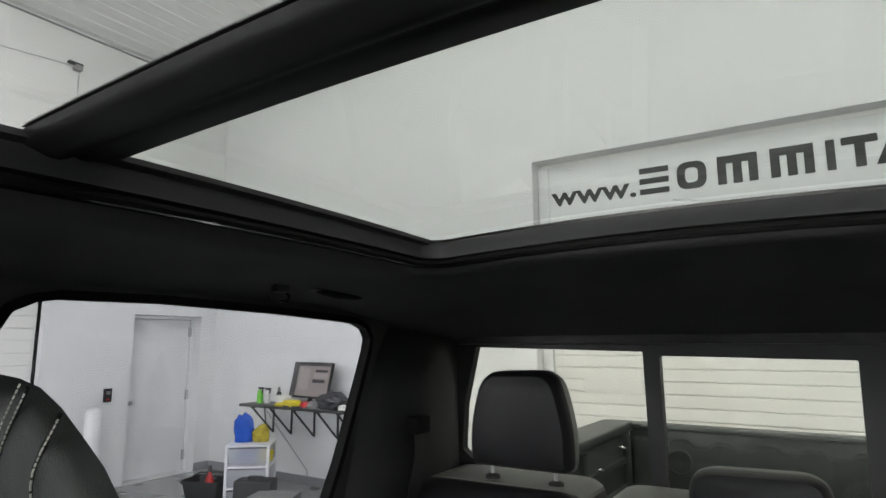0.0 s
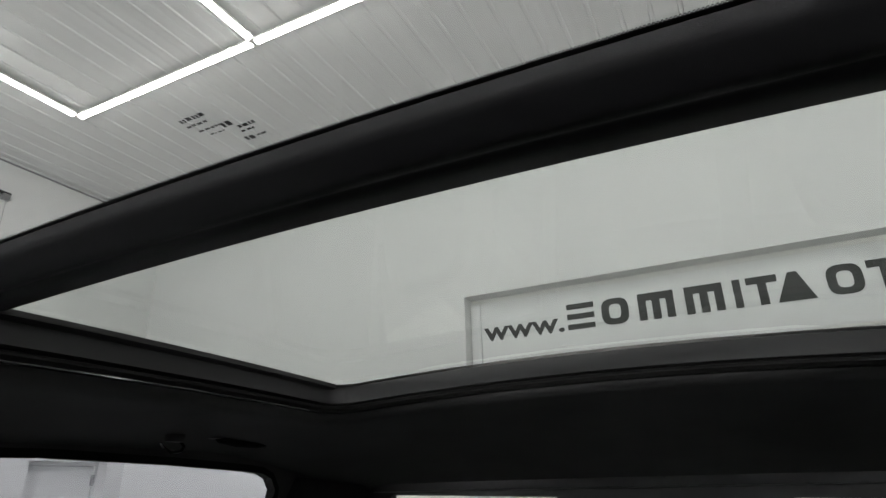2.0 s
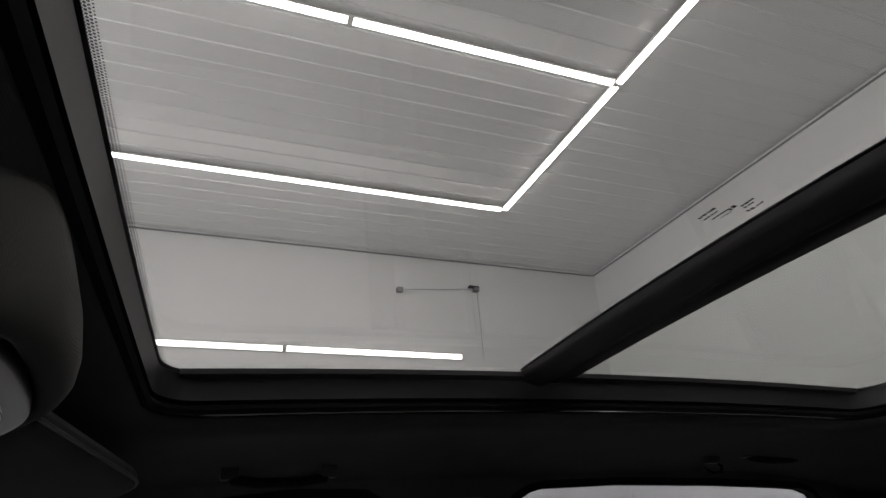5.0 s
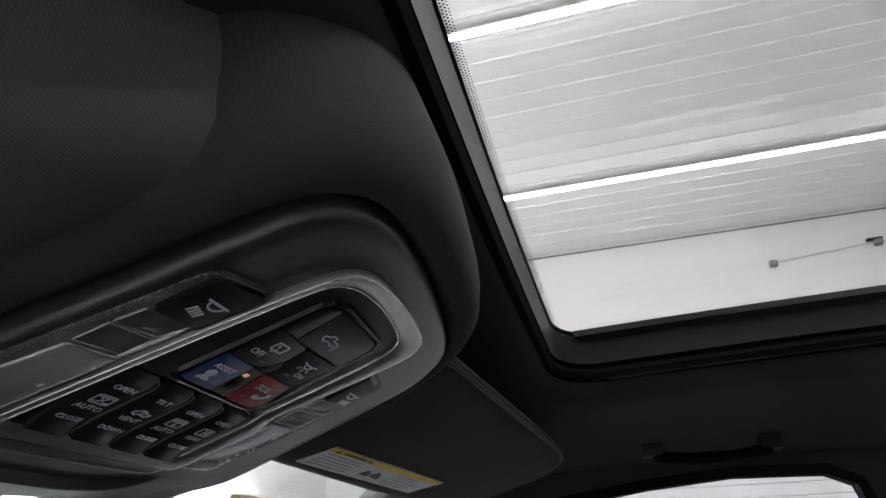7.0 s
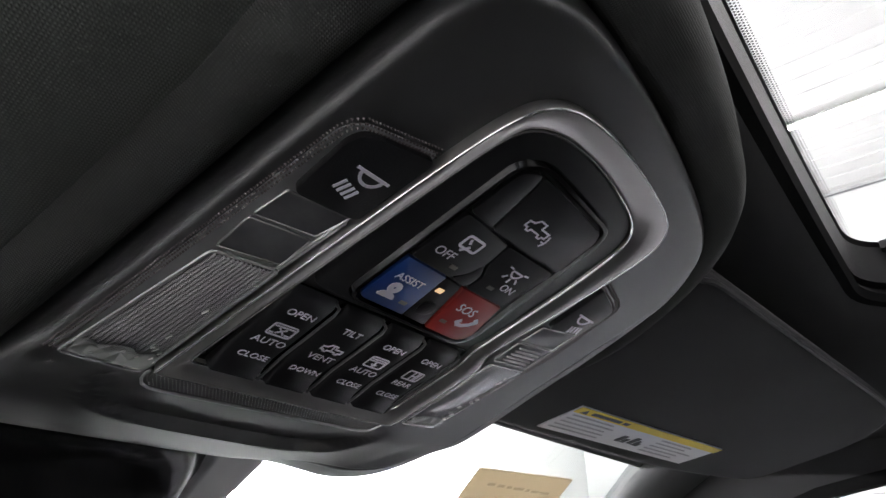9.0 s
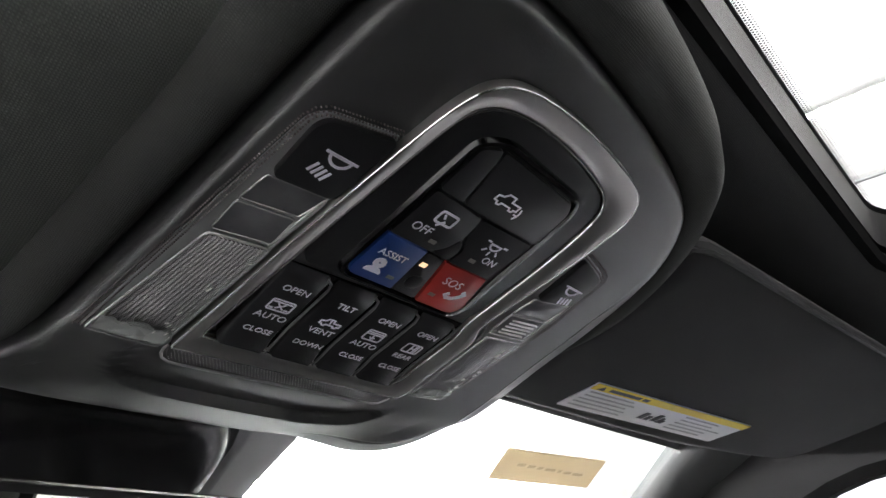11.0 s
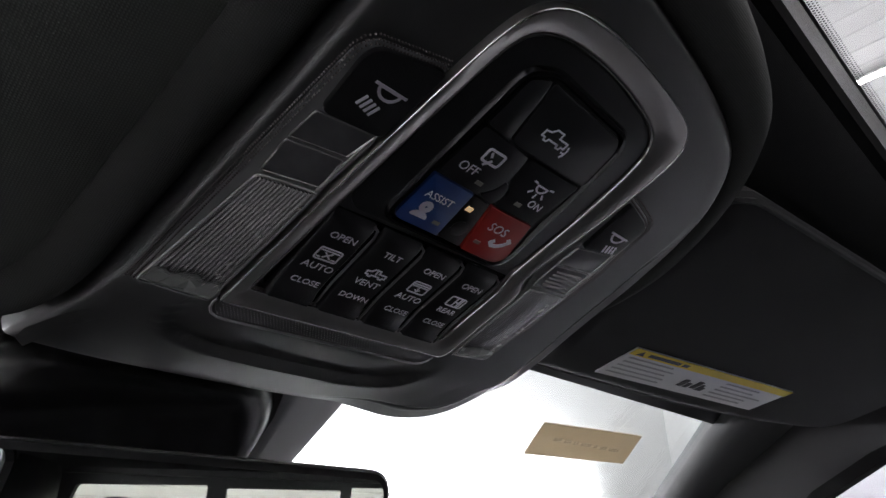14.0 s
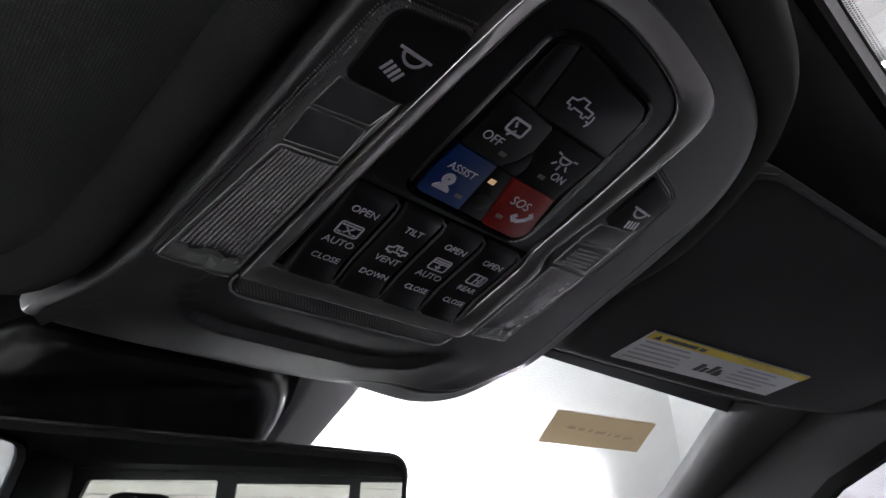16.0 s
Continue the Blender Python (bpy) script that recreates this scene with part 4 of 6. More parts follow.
# cargo bed
BZ, BRZ = 0.74, 1.224
part("bed_floor", new_box(-0.85, 0.72, -3.06, -1.26, BZ - 0.04, BZ), BED_LINER, truck)
for s in (1, -1):
    bm = bmesh.new()
    box(bm, 0.735, 0.88, -3.10, -1.26, 0.5, BRZ, bevel=0.012)
    bm.transform(flip(s))
    part("bed_side", bm, BED_LINER, truck)
    bm = bmesh.new()
    sweep(bm, [(0.795, -3.10, BRZ), (0.795, -1.26, BRZ + 0.004)], fillet([(-0.085, -0.03), (0.095, -0.03), (0.095, 0.018), (-0.085, 0.022)], 0.012, 3))
    bm.transform(flip(s))
    part("bed_rail_cap", bm, BED_LINER, truck, "ribbed dark rail cap")
    for z in (0.90, 1.04):
        bm = new_box(0.715, 0.737, -2.95, -1.4, z, z + 0.035, bevel=0.008)
        bm.transform(flip(s))
        part("side_rib", bm, BED_LINER, truck)
    for y in (-2.98, -2.3, -1.7):
        bm = new_box(0.705, 0.737, y - 0.035, y + 0.035, BZ, BRZ - 0.04, bevel=0.012)
        bm.transform(flip(s))
        part("stake_post", bm, BED_LINER, truck)
    for y, z in ((-2.92, 1.13), (-2.55, 1.08), (-2.25, 1.10)):
        bm = tube_path([(0.735, y - 0.014, z), (0.712, y - 0.009, z - 0.008), (0.712, y + 0.009, z - 0.008), (0.735, y + 0.014, z)], 0.004, 6)
        bm.transform(flip(s))
        part("tie_down", bm, POLISHED, truck, "small bright tie-down loop")
tail = part("tailgate", new_box(-0.86, 0.73, -3.13, -3.07, 0.66, BRZ - 0.01, bevel=0.015), BED_LINER, truck)
part("tailgate_cap", new_box(-0.86, 0.73, -3.145, -3.045, BRZ - 0.012, BRZ + 0.016, bevel=0.010), BED_LINER, tail)
bm = bmesh.new()
wave = []
for k in range(121):
    x = -0.83 + 1.53 * k / 120
    wave.append((x, 0.030 * (0.5 + 0.5 * math.tanh(2.5 * math.cos((x - 0.054) * 31)))))
loft(bm, [[(x, -3.071, BRZ - 0.084 + h), (x, -3.040, BRZ - 0.098 + h), (x, -3.040, BRZ - 0.34), (x, -3.071, BRZ - 0.35)] for x, h in wave], True, True, True)
part("tailgate_stamping", bm, BED_LINER, tail)
ring = [(0.464 + 0.060 * math.cos(a), -3.037, 1.055 + 0.060 * math.sin(a)) for a in np.linspace(0, 6.2832, 25)[:-1]]
part("access_cover", tube_path([tuple(float(v) for v in p) for p in ring], 0.008, 6, True, up=(0, 1, 0)), BLACK_STEEL, tail)
for k in range(12):
    part("floor_rib", new_box(-0.66 + k * 0.115, -0.60 + k * 0.115, -3.04, -1.28, BZ, BZ + 0.014, bevel=0.005), BED_LINER, truck)

wheel = None
for x in (-0.97, 0.84):
    for y in (2.05, -2.05):
        bm = revolve([(0.26, -0.12), (0.37, -0.135), (0.40, -0.10), (0.405, 0), (0.40, 0.10), (0.37, 0.135), (0.26, 0.12)], 28)
        tyre = part("wheel", bm, TYRE, truck, "black tyre", m=pose(x, y, 0.405 + FZ, 0, 90, 0))
        part("rim", revolve([(0.05, -0.09), (0.25, -0.10), (0.262, -0.12), (0.262, 0.12), (0.25, 0.10), (0.05, 0.09)], 24), STEEL, tyre)

# ---------------------------------------------------------------- roof glass
sun = thing("panoramic_sunroof", "two-pane glass sunroof with black frames, closed", "sunroof")
frame_out = round_rect(XL - 0.06, SX + 0.06, OY0 - 0.06, OY1 + 0.06, 0.08)
edge = bow(round_rect(XL, SX, OY0, OY1, 0.045))


def frame_ring(off, dz):
    return [(p[0], p[1], glass_z(p[0], p[1]) + dz) for p in inset(edge, off)]


bm = bmesh.new()
loft(bm, [frame_ring(0.0, -0.003), frame_ring(-0.0015, -0.018), frame_ring(-0.0025, -0.034)])
part("glass_frame", bm, SHELL, sun)
bm = bmesh.new()
loft(bm, [frame_ring(-0.0025, -0.034), frame_ring(-0.0085, -0.0355), frame_ring(-0.0085, -0.038), frame_ring(-0.0035, -0.040), frame_ring(-0.0010, -0.045), frame_ring(-0.004, -0.051), frame_ring(-0.016, -0.054)])
part("seal_strip", bm, RUBBER, sun, "black rubber seal round the opening")
for s in (1, -1):
    bm = sweep(bmesh.new(), [(SX + 0.003 if s > 0 else XL - 0.003, y, glass_z(SX if s > 0 else XL, y) - 0.0535) for y in np.linspace(OY0 + 0.05, OY1 - 0.05, 16).tolist()], circle_profile(0.0022, 6))
    part("guide_rail", bm, GLOSS_BLACK, sun, "thin glossy guide rail")
    # black ledge under the pane, along its side
    bm = bmesh.new()
    side_x = lambda d: SX + d if s > 0 else XL - d
    ys = np.linspace(OY0 + 0.02, OY1 - 0.02, 16).tolist()
    loft(bm, [[(side_x(d), y, glass_z(side_x(d), y) + h) for d, h in ((0.02, 0.001), (-0.012, 0.001), (-0.012, -0.006), (0.02, -0.012))] for y in ys], True, True, True)
    part("side_ledge", bm, SHELL, sun)


def roof_pane(name, y0, y1, mt, label):
    bm = bmesh.new()
    xs = np.linspace(XL - 0.03, SX + 0.03, 17).tolist()
    for dz in (0.004,):
        loft(bm, [[(x, y0 + (y1 - y0) * k / 8, glass_z(x, y0 + (y1 - y0) * k / 8) + dz) for k in range(9)] for x in xs], closed=False)
    g = part(name, bm, mt, sun, label)
    g.visible_shadow = False
    return g


front_pane = roof_pane("front_glass", BAR0 + 0.055, OY1 + 0.03, GLASS_ROOF, "lightly tinted front roof pane")
rear_pane = roof_pane("rear_glass", OY0 - 0.085, BAR0 + 0.052, GLASS_REAR_ROOF, "green-tinted rear roof pane")

# black print round the panes, over the roof's edge
bm = bmesh.new()
loft(bm, [[(p[0], p[1], glass_z(p[0], p[1]) + 0.0015) for p in inset(edge, d)] for d in (0.0015, -0.028)])
part("edge_print", bm, FRIT, sun, "black printed band along the glass edge")

# bar across the opening
bm = bmesh.new()
prof = fillet([(BAR0, 0.002), (BAR0 + 0.002, -0.003), (BAR0 + 0.040, -0.012), (BAR0 + 0.052, -0.009), (BAR0 + 0.068, -0.018), (BAR1 - 0.006, -0.008), (BAR1, 0.002)], [0, 0.006, 0.012, 0.004, 0.012, 0.006, 0], 4)
loft(bm, [[(x, bar_y(x, y), glass_z(x, bar_y(x, y)) + h) for y, h in prof] for x in np.linspace(XL - 0.02, SX + 0.02, 21).tolist()], True, True, True)
part("cross_bar", bm, BAR_BLACK, sun, "black padded bar between the panes")

# printed black dots along the front pane's edges
bm = bmesh.new()


def dot(bm, x, y, r):
    z = glass_z(x, y) + 0.0032
    bm.faces.new([bm.verts.new((x + r * math.cos(k * 1.0472), y + r * math.sin(k * 1.0472), z)) for k in range(6)])


xs = np.linspace(XL + 0.012, SX - 0.012, 41).tolist()
loft(bm, [[(x, bar_y(x, y), glass_z(x, bar_y(x, y)) + 0.0032) for x in xs] for y in (BAR1 - 0.012, BAR1 + 0.0030)], closed=False)
for row, (d, r) in enumerate(((0.0032, 0.0010), (0.0046, 0.0007))):
    for k in range(int((SX - XL) / 0.0021)):
        x = XL + 0.02 + 0.0021 * (k + 0.5 * (row % 2))
        if x < SX - 0.02:
            dot(bm, x, bar_y(x, BAR1) + d, r)
            if row < 1:
                dot(bm, x, bar_y(x, BAR0) - 0.001, r)
for row, (d, r) in enumerate(((0.0006, 0.0010), (0.0024, 0.0009), (0.0042, 0.0008), (0.0060, 0.0006))):
    for k in range(int((SX - XL - 0.04) / 0.0023)):
        x = XL + 0.02 + 0.0023 * (k + 0.5 * (row % 2))
        dot(bm, x, bow([(x, OY1)])[0][1] - d, r)
tagged(part("printed_dots", bm, FRIT, sun, "fine black printed dots", smooth=False), kind="stuff")

# maker's marks on the panes: unreadable, so plain bars
bm = bmesh.new()
rnd = random.Random(4)
for x0, x1, y, h in ((-0.040, -0.058, 0.1690, 0.0024), (-0.039, -0.054, 0.1645, 0.0014), (-0.060, -0.066, 0.1600, 0.0036), (-0.042, -0.060, 0.1600, 0.0014), (-0.068, -0.080, 0.1555, 0.0022),
                     (-0.046, -0.058, 0.1560, 0.0010), (-0.066, -0.078, 0.1518, 0.0014), (-0.062, -0.068, 0.1475, 0.0030), (-0.072, -0.079, 0.1470, 0.0014)):
    x = x0
    while x > x1:
        w = rnd.uniform(0.0012, 0.0042)
        q = 0.137 + (y - 0.158) * 1.6 + rnd.uniform(-0.0003, 0.0003)
        z = glass_z(x, q) + 0.003
        bm.faces.new([bm.verts.new((a + 0.027, b, z)) for a, b in ((x, q), (x - w, q), (x - w, q - h * 1.4), (x, q - h * 1.4))])
        x -= w + rnd.uniform(0.0006, 0.0016)
tagged(part("glass_mark", bm, FRIT, sun, "small dark printed mark", smooth=False), kind="stuff")
bm = bmesh.new()
for k in range(3):
    x = -0.036 - 0.004 * k
    while x > -0.076:
        w = rnd.uniform(0.002, 0.008)
        y = -0.612 - k * 0.006 + 0.6 * (x + 0.036)
        z = glass_z(x, y) + 0.003
        bm.faces.new([bm.verts.new(p) for p in ((x, y, z), (x - w, y, z), (x - w, y - 0.003, z), (x, y - 0.003, z))])
        x -= w + 0.003
tagged(part("glass_mark", bm, LABEL_GREY, sun, "small grey printed mark", smooth=False), kind="stuff")


# ---------------------------------------------------------------- overhead console
CA = radians(18.5)
CON = Matrix(((1, 0, 0, 0), (0, -math.cos(CA), -math.sin(CA), 0.7383), (0, math.sin(CA), -math.cos(CA), 1.7208), (0, 0, 0, 1)))
con = thing("overhead_console", "black overhead console with satin chrome trim and switches", "console", CON)
K = 0.001


def mm(pts):
    return [(p[0] * K, p[1] * K) for p in pts]


HOUSE = smooth_loop(mm([(-119.5, -134.5), (-117, -136), (-90, -138.5), (-60, -140.5), (-20, -142), (20, -142), (55, -142), (94, -142.5), (123, -133), (139, -107), (140.5, -70), (133, -20), (129, 22), (118, 58), (101, 85), (80, 100), (34, 108),
                        (-20, 112), (-58, 111), (-82, 94), (-85.5, 60), (-90, 0), (-95.5, -60), (-99.5, -98), (-104, -113), (-111, -125), (-118, -132.6)]), 160, 2)


def house_ring(plain, stepped, z_plain, z_stepped):
    """One ring of the housing: a plain rounded edge, with a stepped rim along the passenger's side and front corner."""
    a, b = inset(HOUSE, plain), inset(HOUSE, stepped)
    out = []
    for h, p, q in zip(HOUSE, a, b):
        t = ease((h[0] - 0.015) / 0.05) * ease((0.07 - h[1]) / 0.05)
        out.append((p[0] + (q[0] - p[0]) * t, p[1] + (q[1] - p[1]) * t, z_plain + (z_stepped - z_plain) * t))
    return out


rings = [house_ring(*r) for r in ((0, 0, -0.040, -0.045), (0, 0, -0.009, -0.0085), (0.0008, 0.0008, -0.0045, -0.0052), (0.0016, 0.0022, -0.0024, -0.0037), (0.0028, 0.0088, -0.0010, -0.0031),
                                  (0.0040, 0.0094, -0.0005, -0.0023), (0.0052, 0.0138, -0.0002, -0.0004), (0.0064, 0.0143, 0.0, -0.0010), (0.0076, 0.0149, 0.0001, -0.0009), (0.0090, 0.0154, 0.0002, 0.0))]
# the face inside the edge: flat, dished in front of the mesh strip up to a crease, then a lip that falls towards the windshield
CREASE = smooth_loop(mm([(-66, -80), (-69, -98), (-66, -108), (-53, -113.8), (-38, -116), (-10, -117.2), (18, -117), (38, -115.8), (53, -113), (62, -107), (69.5, -97), (72, -83), (74, -60), (40, -50), (-40, -50), (-64, -60)]), 120, 2)


def lip(x, y):
    """Height of the dish and the lip over the flat face."""
    w = ease((-0.070 - 0.014 * ease((x - 0.045) / 0.03) - y) / 0.026) * (0.8 + 0.2 * ease((x + 0.095) / 0.08)) * (1 - 0.64 * ease((x - 0.045) / 0.05))
    step = ease((x + 0.095) / 0.05)
    if w <= 0:
        return 0.0
    d = 1.0
    odd = False
    for (x0, y0), (x1, y1) in zip(CREASE, CREASE[1:] + CREASE[:1]):
        f = min(1, max(0, ((x - x0) * (x1 - x0) + (y - y0) * (y1 - y0)) / ((x1 - x0) ** 2 + (y1 - y0) ** 2)))
        d = min(d, math.hypot(x - x0 - f * (x1 - x0), y - y0 - f * (y1 - y0)))
        if (y0 > y) != (y1 > y) and x < (x1 - x0) * (y - y0) / (y1 - y0) + x0:
            odd = not odd
    if odd:
        return -w * step * 0.0060 * max(0, 1 - d / 0.027) ** 1.25
    e = min(0.034, max(0, d - 0.0022))
    return w * (step * (-0.0060 + 0.0058 * ease(d / 0.0026)) - 0.25 * e - 0.6 * e * e)


for k in range(1, 64):
    f = 0.42 * k / 56 if k < 57 else 0.42 + 0.58 * (k - 56) / 8
    rings.append([(p[0] * (1 - f), p[1] * (1 - f), p[2] * (1 - f) ** 3 - 0.0002 * f) for p in rings[9]])
bm = bmesh.new()
loft(bm, rings, True, False, True)
for v in bm.verts:
    # the front edge reaches towards the windshield
    k = max(0.0, (-0.092 - v.co.y) / 0.05)
    v.co += Vector((0.009 * ease((v.co.x + 0.10) / 0.08), -0.0150 + 0.0025 * ease((v.co.x - 0.045) / 0.04), 0.0)) * (k * k)
    v.co.z += lip(v.co.x, v.co.y) if v.co.z > -0.03 else -0.012
part("housing", bm, CONSOLE, con, "matt black plastic housing", angle=60)

# padded collar of roof lining that wraps the console at its rear and sides
body = [q for q in HOUSE if q[1] > -0.088 or q[0] < -0.09]
k0 = max(range(len(body)), key=lambda i: (body[i][0] > 0.05) * -body[i][1])
body = [q for q in body[k0:] + body[:k0] if q[1] > -0.122]
body = body + mm([(-112.5, -127), (-116, -130.5)])
loop_c = body + mm([(0, -260), (140, -200)])
bm = bmesh.new()
rings = []
for off, w in ((0.001, -0.030), (-0.001, -0.012), (-0.004, -0.007), (-0.009, -0.005), (-0.016, -0.007), (-0.023, -0.014), (-0.028, -0.026), (-0.031, -0.045), (-0.032, -0.095)):
    q = inset(loop_c, off)
    row = []
    for i in range(len(body)):
        t = 0.15 + 0.85 * ease(i / 22)
        row.append((body[i][0] + (q[i][0] - body[i][0]) * t, body[i][1] + (q[i][1] - body[i][1]) * t, w - 0.012 * (1 - t)))
    a, b, c = row[-1]
    row += [(a, b - 0.0015, c - 0.001), (a, b - 0.004, c - 0.005), (a, b - 0.005, c - 0.012), (a, b - 0.005, c - 0.07)]
    rings.append(row)
loft(bm, rings, closed=False)
part("lining_collar", bm, CLOTH_LIT, con, "knitted collar round the console, coloured paler as if lit", angle=70)
# cloth bulge of the lining beside the collar on the driver's side, ending in a rounded front edge
side = [q for q in body if q[0] < -0.045]
near = inset(loop_c, -0.001)
grow = []
for q in side:
    k = near[loop_c.index(q)]
    n = Vector((k[0] - q[0], k[1] - q[1])).normalized()
    grow.append(n.lerp(Vector((-1.0, -0.12)), ease((0.10 - q[1]) / 0.06)).normalized())
rings = []
for (o0, w0), (o1, w1) in zip(((0.015, -0.017), (0.019, -0.020), (0.022, -0.025), (0.024, -0.031), (0.026, -0.043), (0.027, -0.055), (0.0275, -0.075), (0.028, -0.1), (0.028, -0.12)),
                              ((0.020, -0.0135), (0.026, -0.0130), (0.036, -0.0090), (0.055, -0.006), (0.080, -0.007), (0.110, -0.013), (0.145, -0.027), (0.18, -0.050), (0.22, -0.09))):
    row = []
    for q, n in zip(side, grow):
        t = ease((-0.045 - q[0]) / 0.042) * ease((0.088 - q[1]) / 0.06)
        d = o0 + (o1 - o0) * t
        row.append((q[0] + n.x * d, q[1] + n.y * d, w0 + (w1 - w0) * t))
    a, b, c = row[-1]
    row += [(a, b - 0.003, c - 0.002), (a, b - 0.007, c - 0.008), (a, b - 0.009, c - 0.018), (a, b - 0.010, c - 0.08)]
    rings.append(row)
bm = bmesh.new()
loft(bm, rings, closed=False)
part("lining_bulge", bm, KNIT_LIT, con, "black knitted cloth bulge beside the console, coloured paler as if lit", angle=70)

# satin chrome trim frame
CH_OUT = [(-60, -75), (60.5, -72.5), (62.5, -66), (60.5, -14), (53.5, -5), (56.5, 50), (55, 78), (50, 87), (40, 92.5), (0, 96.5), (-30, 94.5), (-42, 88), (-47, 76), (-50, 50), (-53.5, 10)]
CH_IN = [(-52, -65), (50, -63), (52, -59), (51, -17), (47.5, -8), (46.5, 45), (43.5, 69), (39.5, 77), (30, 82.5), (0, 86.5), (-24, 85.5), (-36, 81), (-41, 73), (-43.5, 45), (-48, -10)]
RO = [2, 3, 3, 5, 5, 20, 10, 9, 14, 30, 18, 9, 12, 20, 20]
co = fillet(mm(CH_OUT), [r * K for r in RO], 5)
ci = fillet(mm(CH_IN), [r * K for r in RO], 5)
bm = ring_band(co, ci, [(0, -0.001), (0, 0.0036), (0.05, 0.0046), (0.10, 0.0048), (0.86, 0.0030), (0.95, 0.0022), (1.0, 0.0008), (1.0, -0.001)])
part("chrome_trim", bm, CHROME, con, "satin chrome trim frame", angle=50)
bm = bmesh.new()
sweep(bm, [(p[0], p[1], 0.0044) for p in inset(co, 0.0004)], circle_profile(0.0004, 6), True)
part("trim_edge", bm, POLISHED, con, "bright edge line")
part("inner_trim_edge", sweep(bmesh.new(), [(p[0], p[1], 0.0026) for p in ci], circle_profile(0.00045, 6), True), POLISHED, con, "bright inner edge line")

# black inner panel and the button well
panel = [(-47.5, -9.5), (47, -7.5)] + CH_IN[5:14]
pf = fillet(mm(inset(panel, 0.6)), 0.010, 5)
bm = slab(pf, -0.0005, 0.0022, 0.0012)
part("inner_panel", bm, BUTTON, con)
WELL = mm([(-28.5, -3.5), (31, -4.5), (34.5, 1), (30.5, 48), (28, 67), (24.5, 71.5), (-19, 73.5), (-27.5, 69)])
wf = fillet(WELL, 0.004, 5)
bm = ring_band(inset(wf, -0.0035), wf, [(0, 0.0021), (0.3, 0.0040), (0.7, 0.0042), (1, 0.0024)])
part("well_rim", bm, GLOSS_BLACK, con)


def button(name, pts, mt, w0=0.0018, w1=0.0040, r=0.0018, label="", bev=0.0003):
    return part(name, slab(fillet(mm(pts), r, 4), w0, w1, bev), mt, con, label)


def print_on(ob, name, strokes, w=0.0008, z=0.0041, mt=None):
    bm = bmesh.new()
    for pts, closed in strokes:
        stroke(bm, mm(pts), w, 0.00025, z, closed)
    return part(name, bm, mt or LEGEND, ob, smooth=False)


def shrink(strokes, cx, cy, f):
    return [([(cx + (x - cx) * f, cy + (y - cy) * f) for x, y in pts], closed) for pts, closed in strokes]


def arc(cx, cy, r, a0, a1, n=10, sy=1.0):
    return [(cx + r * math.cos(radians(a0 + (a1 - a0) * k / n)), cy + sy * r * math.sin(radians(a0 + (a1 - a0) * k / n))) for k in range(n + 1)]


def rrect(cx, cy, w, h):
    return fillet([(cx - w / 2, cy - h / 2), (cx + w / 2, cy - h / 2), (cx + w / 2, cy + h / 2), (cx - w / 2, cy + h / 2)], 1.4, 3)


def pickup(cx, cy, s):
    return [(cx + s * a, cy + s * b) for a, b in ((-6, -1.5), (-6, 0.8), (-3.6, 1.2), (-2.2, 3), (1.2, 3), (1.4, 0.8), (6, 0.8), (6, -1.5), (4.6, -1.5), (4.2, -2.6), (2.8, -2.6),
                                                    (2.4, -1.5), (-2.2, -1.5), (-2.6, -2.6), (-4, -2.6), (-4.4, -1.5))]


assist = button("assist_button", [(-28, -3), (-4.6, -3.2), (-6.6, 21.3), (-27.2, 21.5)], BLUE, label="blue assist button", r=[0.004, 0.0005, 0.0005, 0.0005])
lettering("lettering", "ASSIST", 0.0047, LEGEND, assist, -0.0172, 0.0128, 0.0041, 0.00012)
print_on(assist, "agent_symbol", shrink([(arc(-19.2, 7.6, 2.6, 0, 360, 14), False), (arc(-19.2, 7.6, 1.4, 0, 360, 10), False), (arc(-19.2, 0.9, 4.2, 15, 165, 8, 0.75), True),
                                  ([(-22, 2.0), (-16.4, 2.0)], False), ([(-21, 3.2), (-17.4, 3.2)], False)], -19.6, 4.6, 0.86), 0.0012)
part("indicator", slab(mm([(-11.6, 1.6), (-8.2, 1.6), (-8.2, 3.3), (-11.6, 3.3)]), 0.0038, 0.0043), LED_OFF, assist)
sos = button("sos_button", [(10.2, -4), (30.6, -4.2), (34.2, 1), (28.8, 21), (4.4, 20.5)], RED, label="red sos button", r=[0.0005, 0.004, 0.003, 0.0005, 0.0005])
lettering("lettering", "SOS", 0.0062, LEGEND, sos, 0.0170, 0.0122, 0.0041, 0.00012)
print_on(sos, "handset_symbol", [([(19.0, 5.4), (20.6, 4.2), (23.0, 4.6), (25.4, 6.4), (27.2, 9.0)], False), ([(19.0, 5.4), (20.0, 6.6)], False), ([(26.0, 10.0), (27.2, 9.0)], False)], 0.0019)
part("indicator", slab(mm([(11.8, 1.8), (15.2, 1.8), (15.2, 3.5), (11.8, 3.5)]), 0.0038, 0.0043), LED_OFF, sos)
mid = button("sensor_button", [(-4.0, -3.4), (9.4, -4), (3.6, 20.3), (-6.0, 21)], BUTTON, w1=0.0034)
part("indicator", slab(mm([(-4.1, 13.4), (-1.0, 13.4), (-0.9, 15.6), (-3.8, 15.6)]), 0.0033, 0.0038), AMBER, mid, "lit amber indicator")
part("microphone", revolve([(0.0036, 0.0033), (0.0040, 0.0040), (0.0030, 0.0044), (0.0004, 0.0045)], 16, pose(0.0012, 0.0046, 0)), BUTTON, mid)
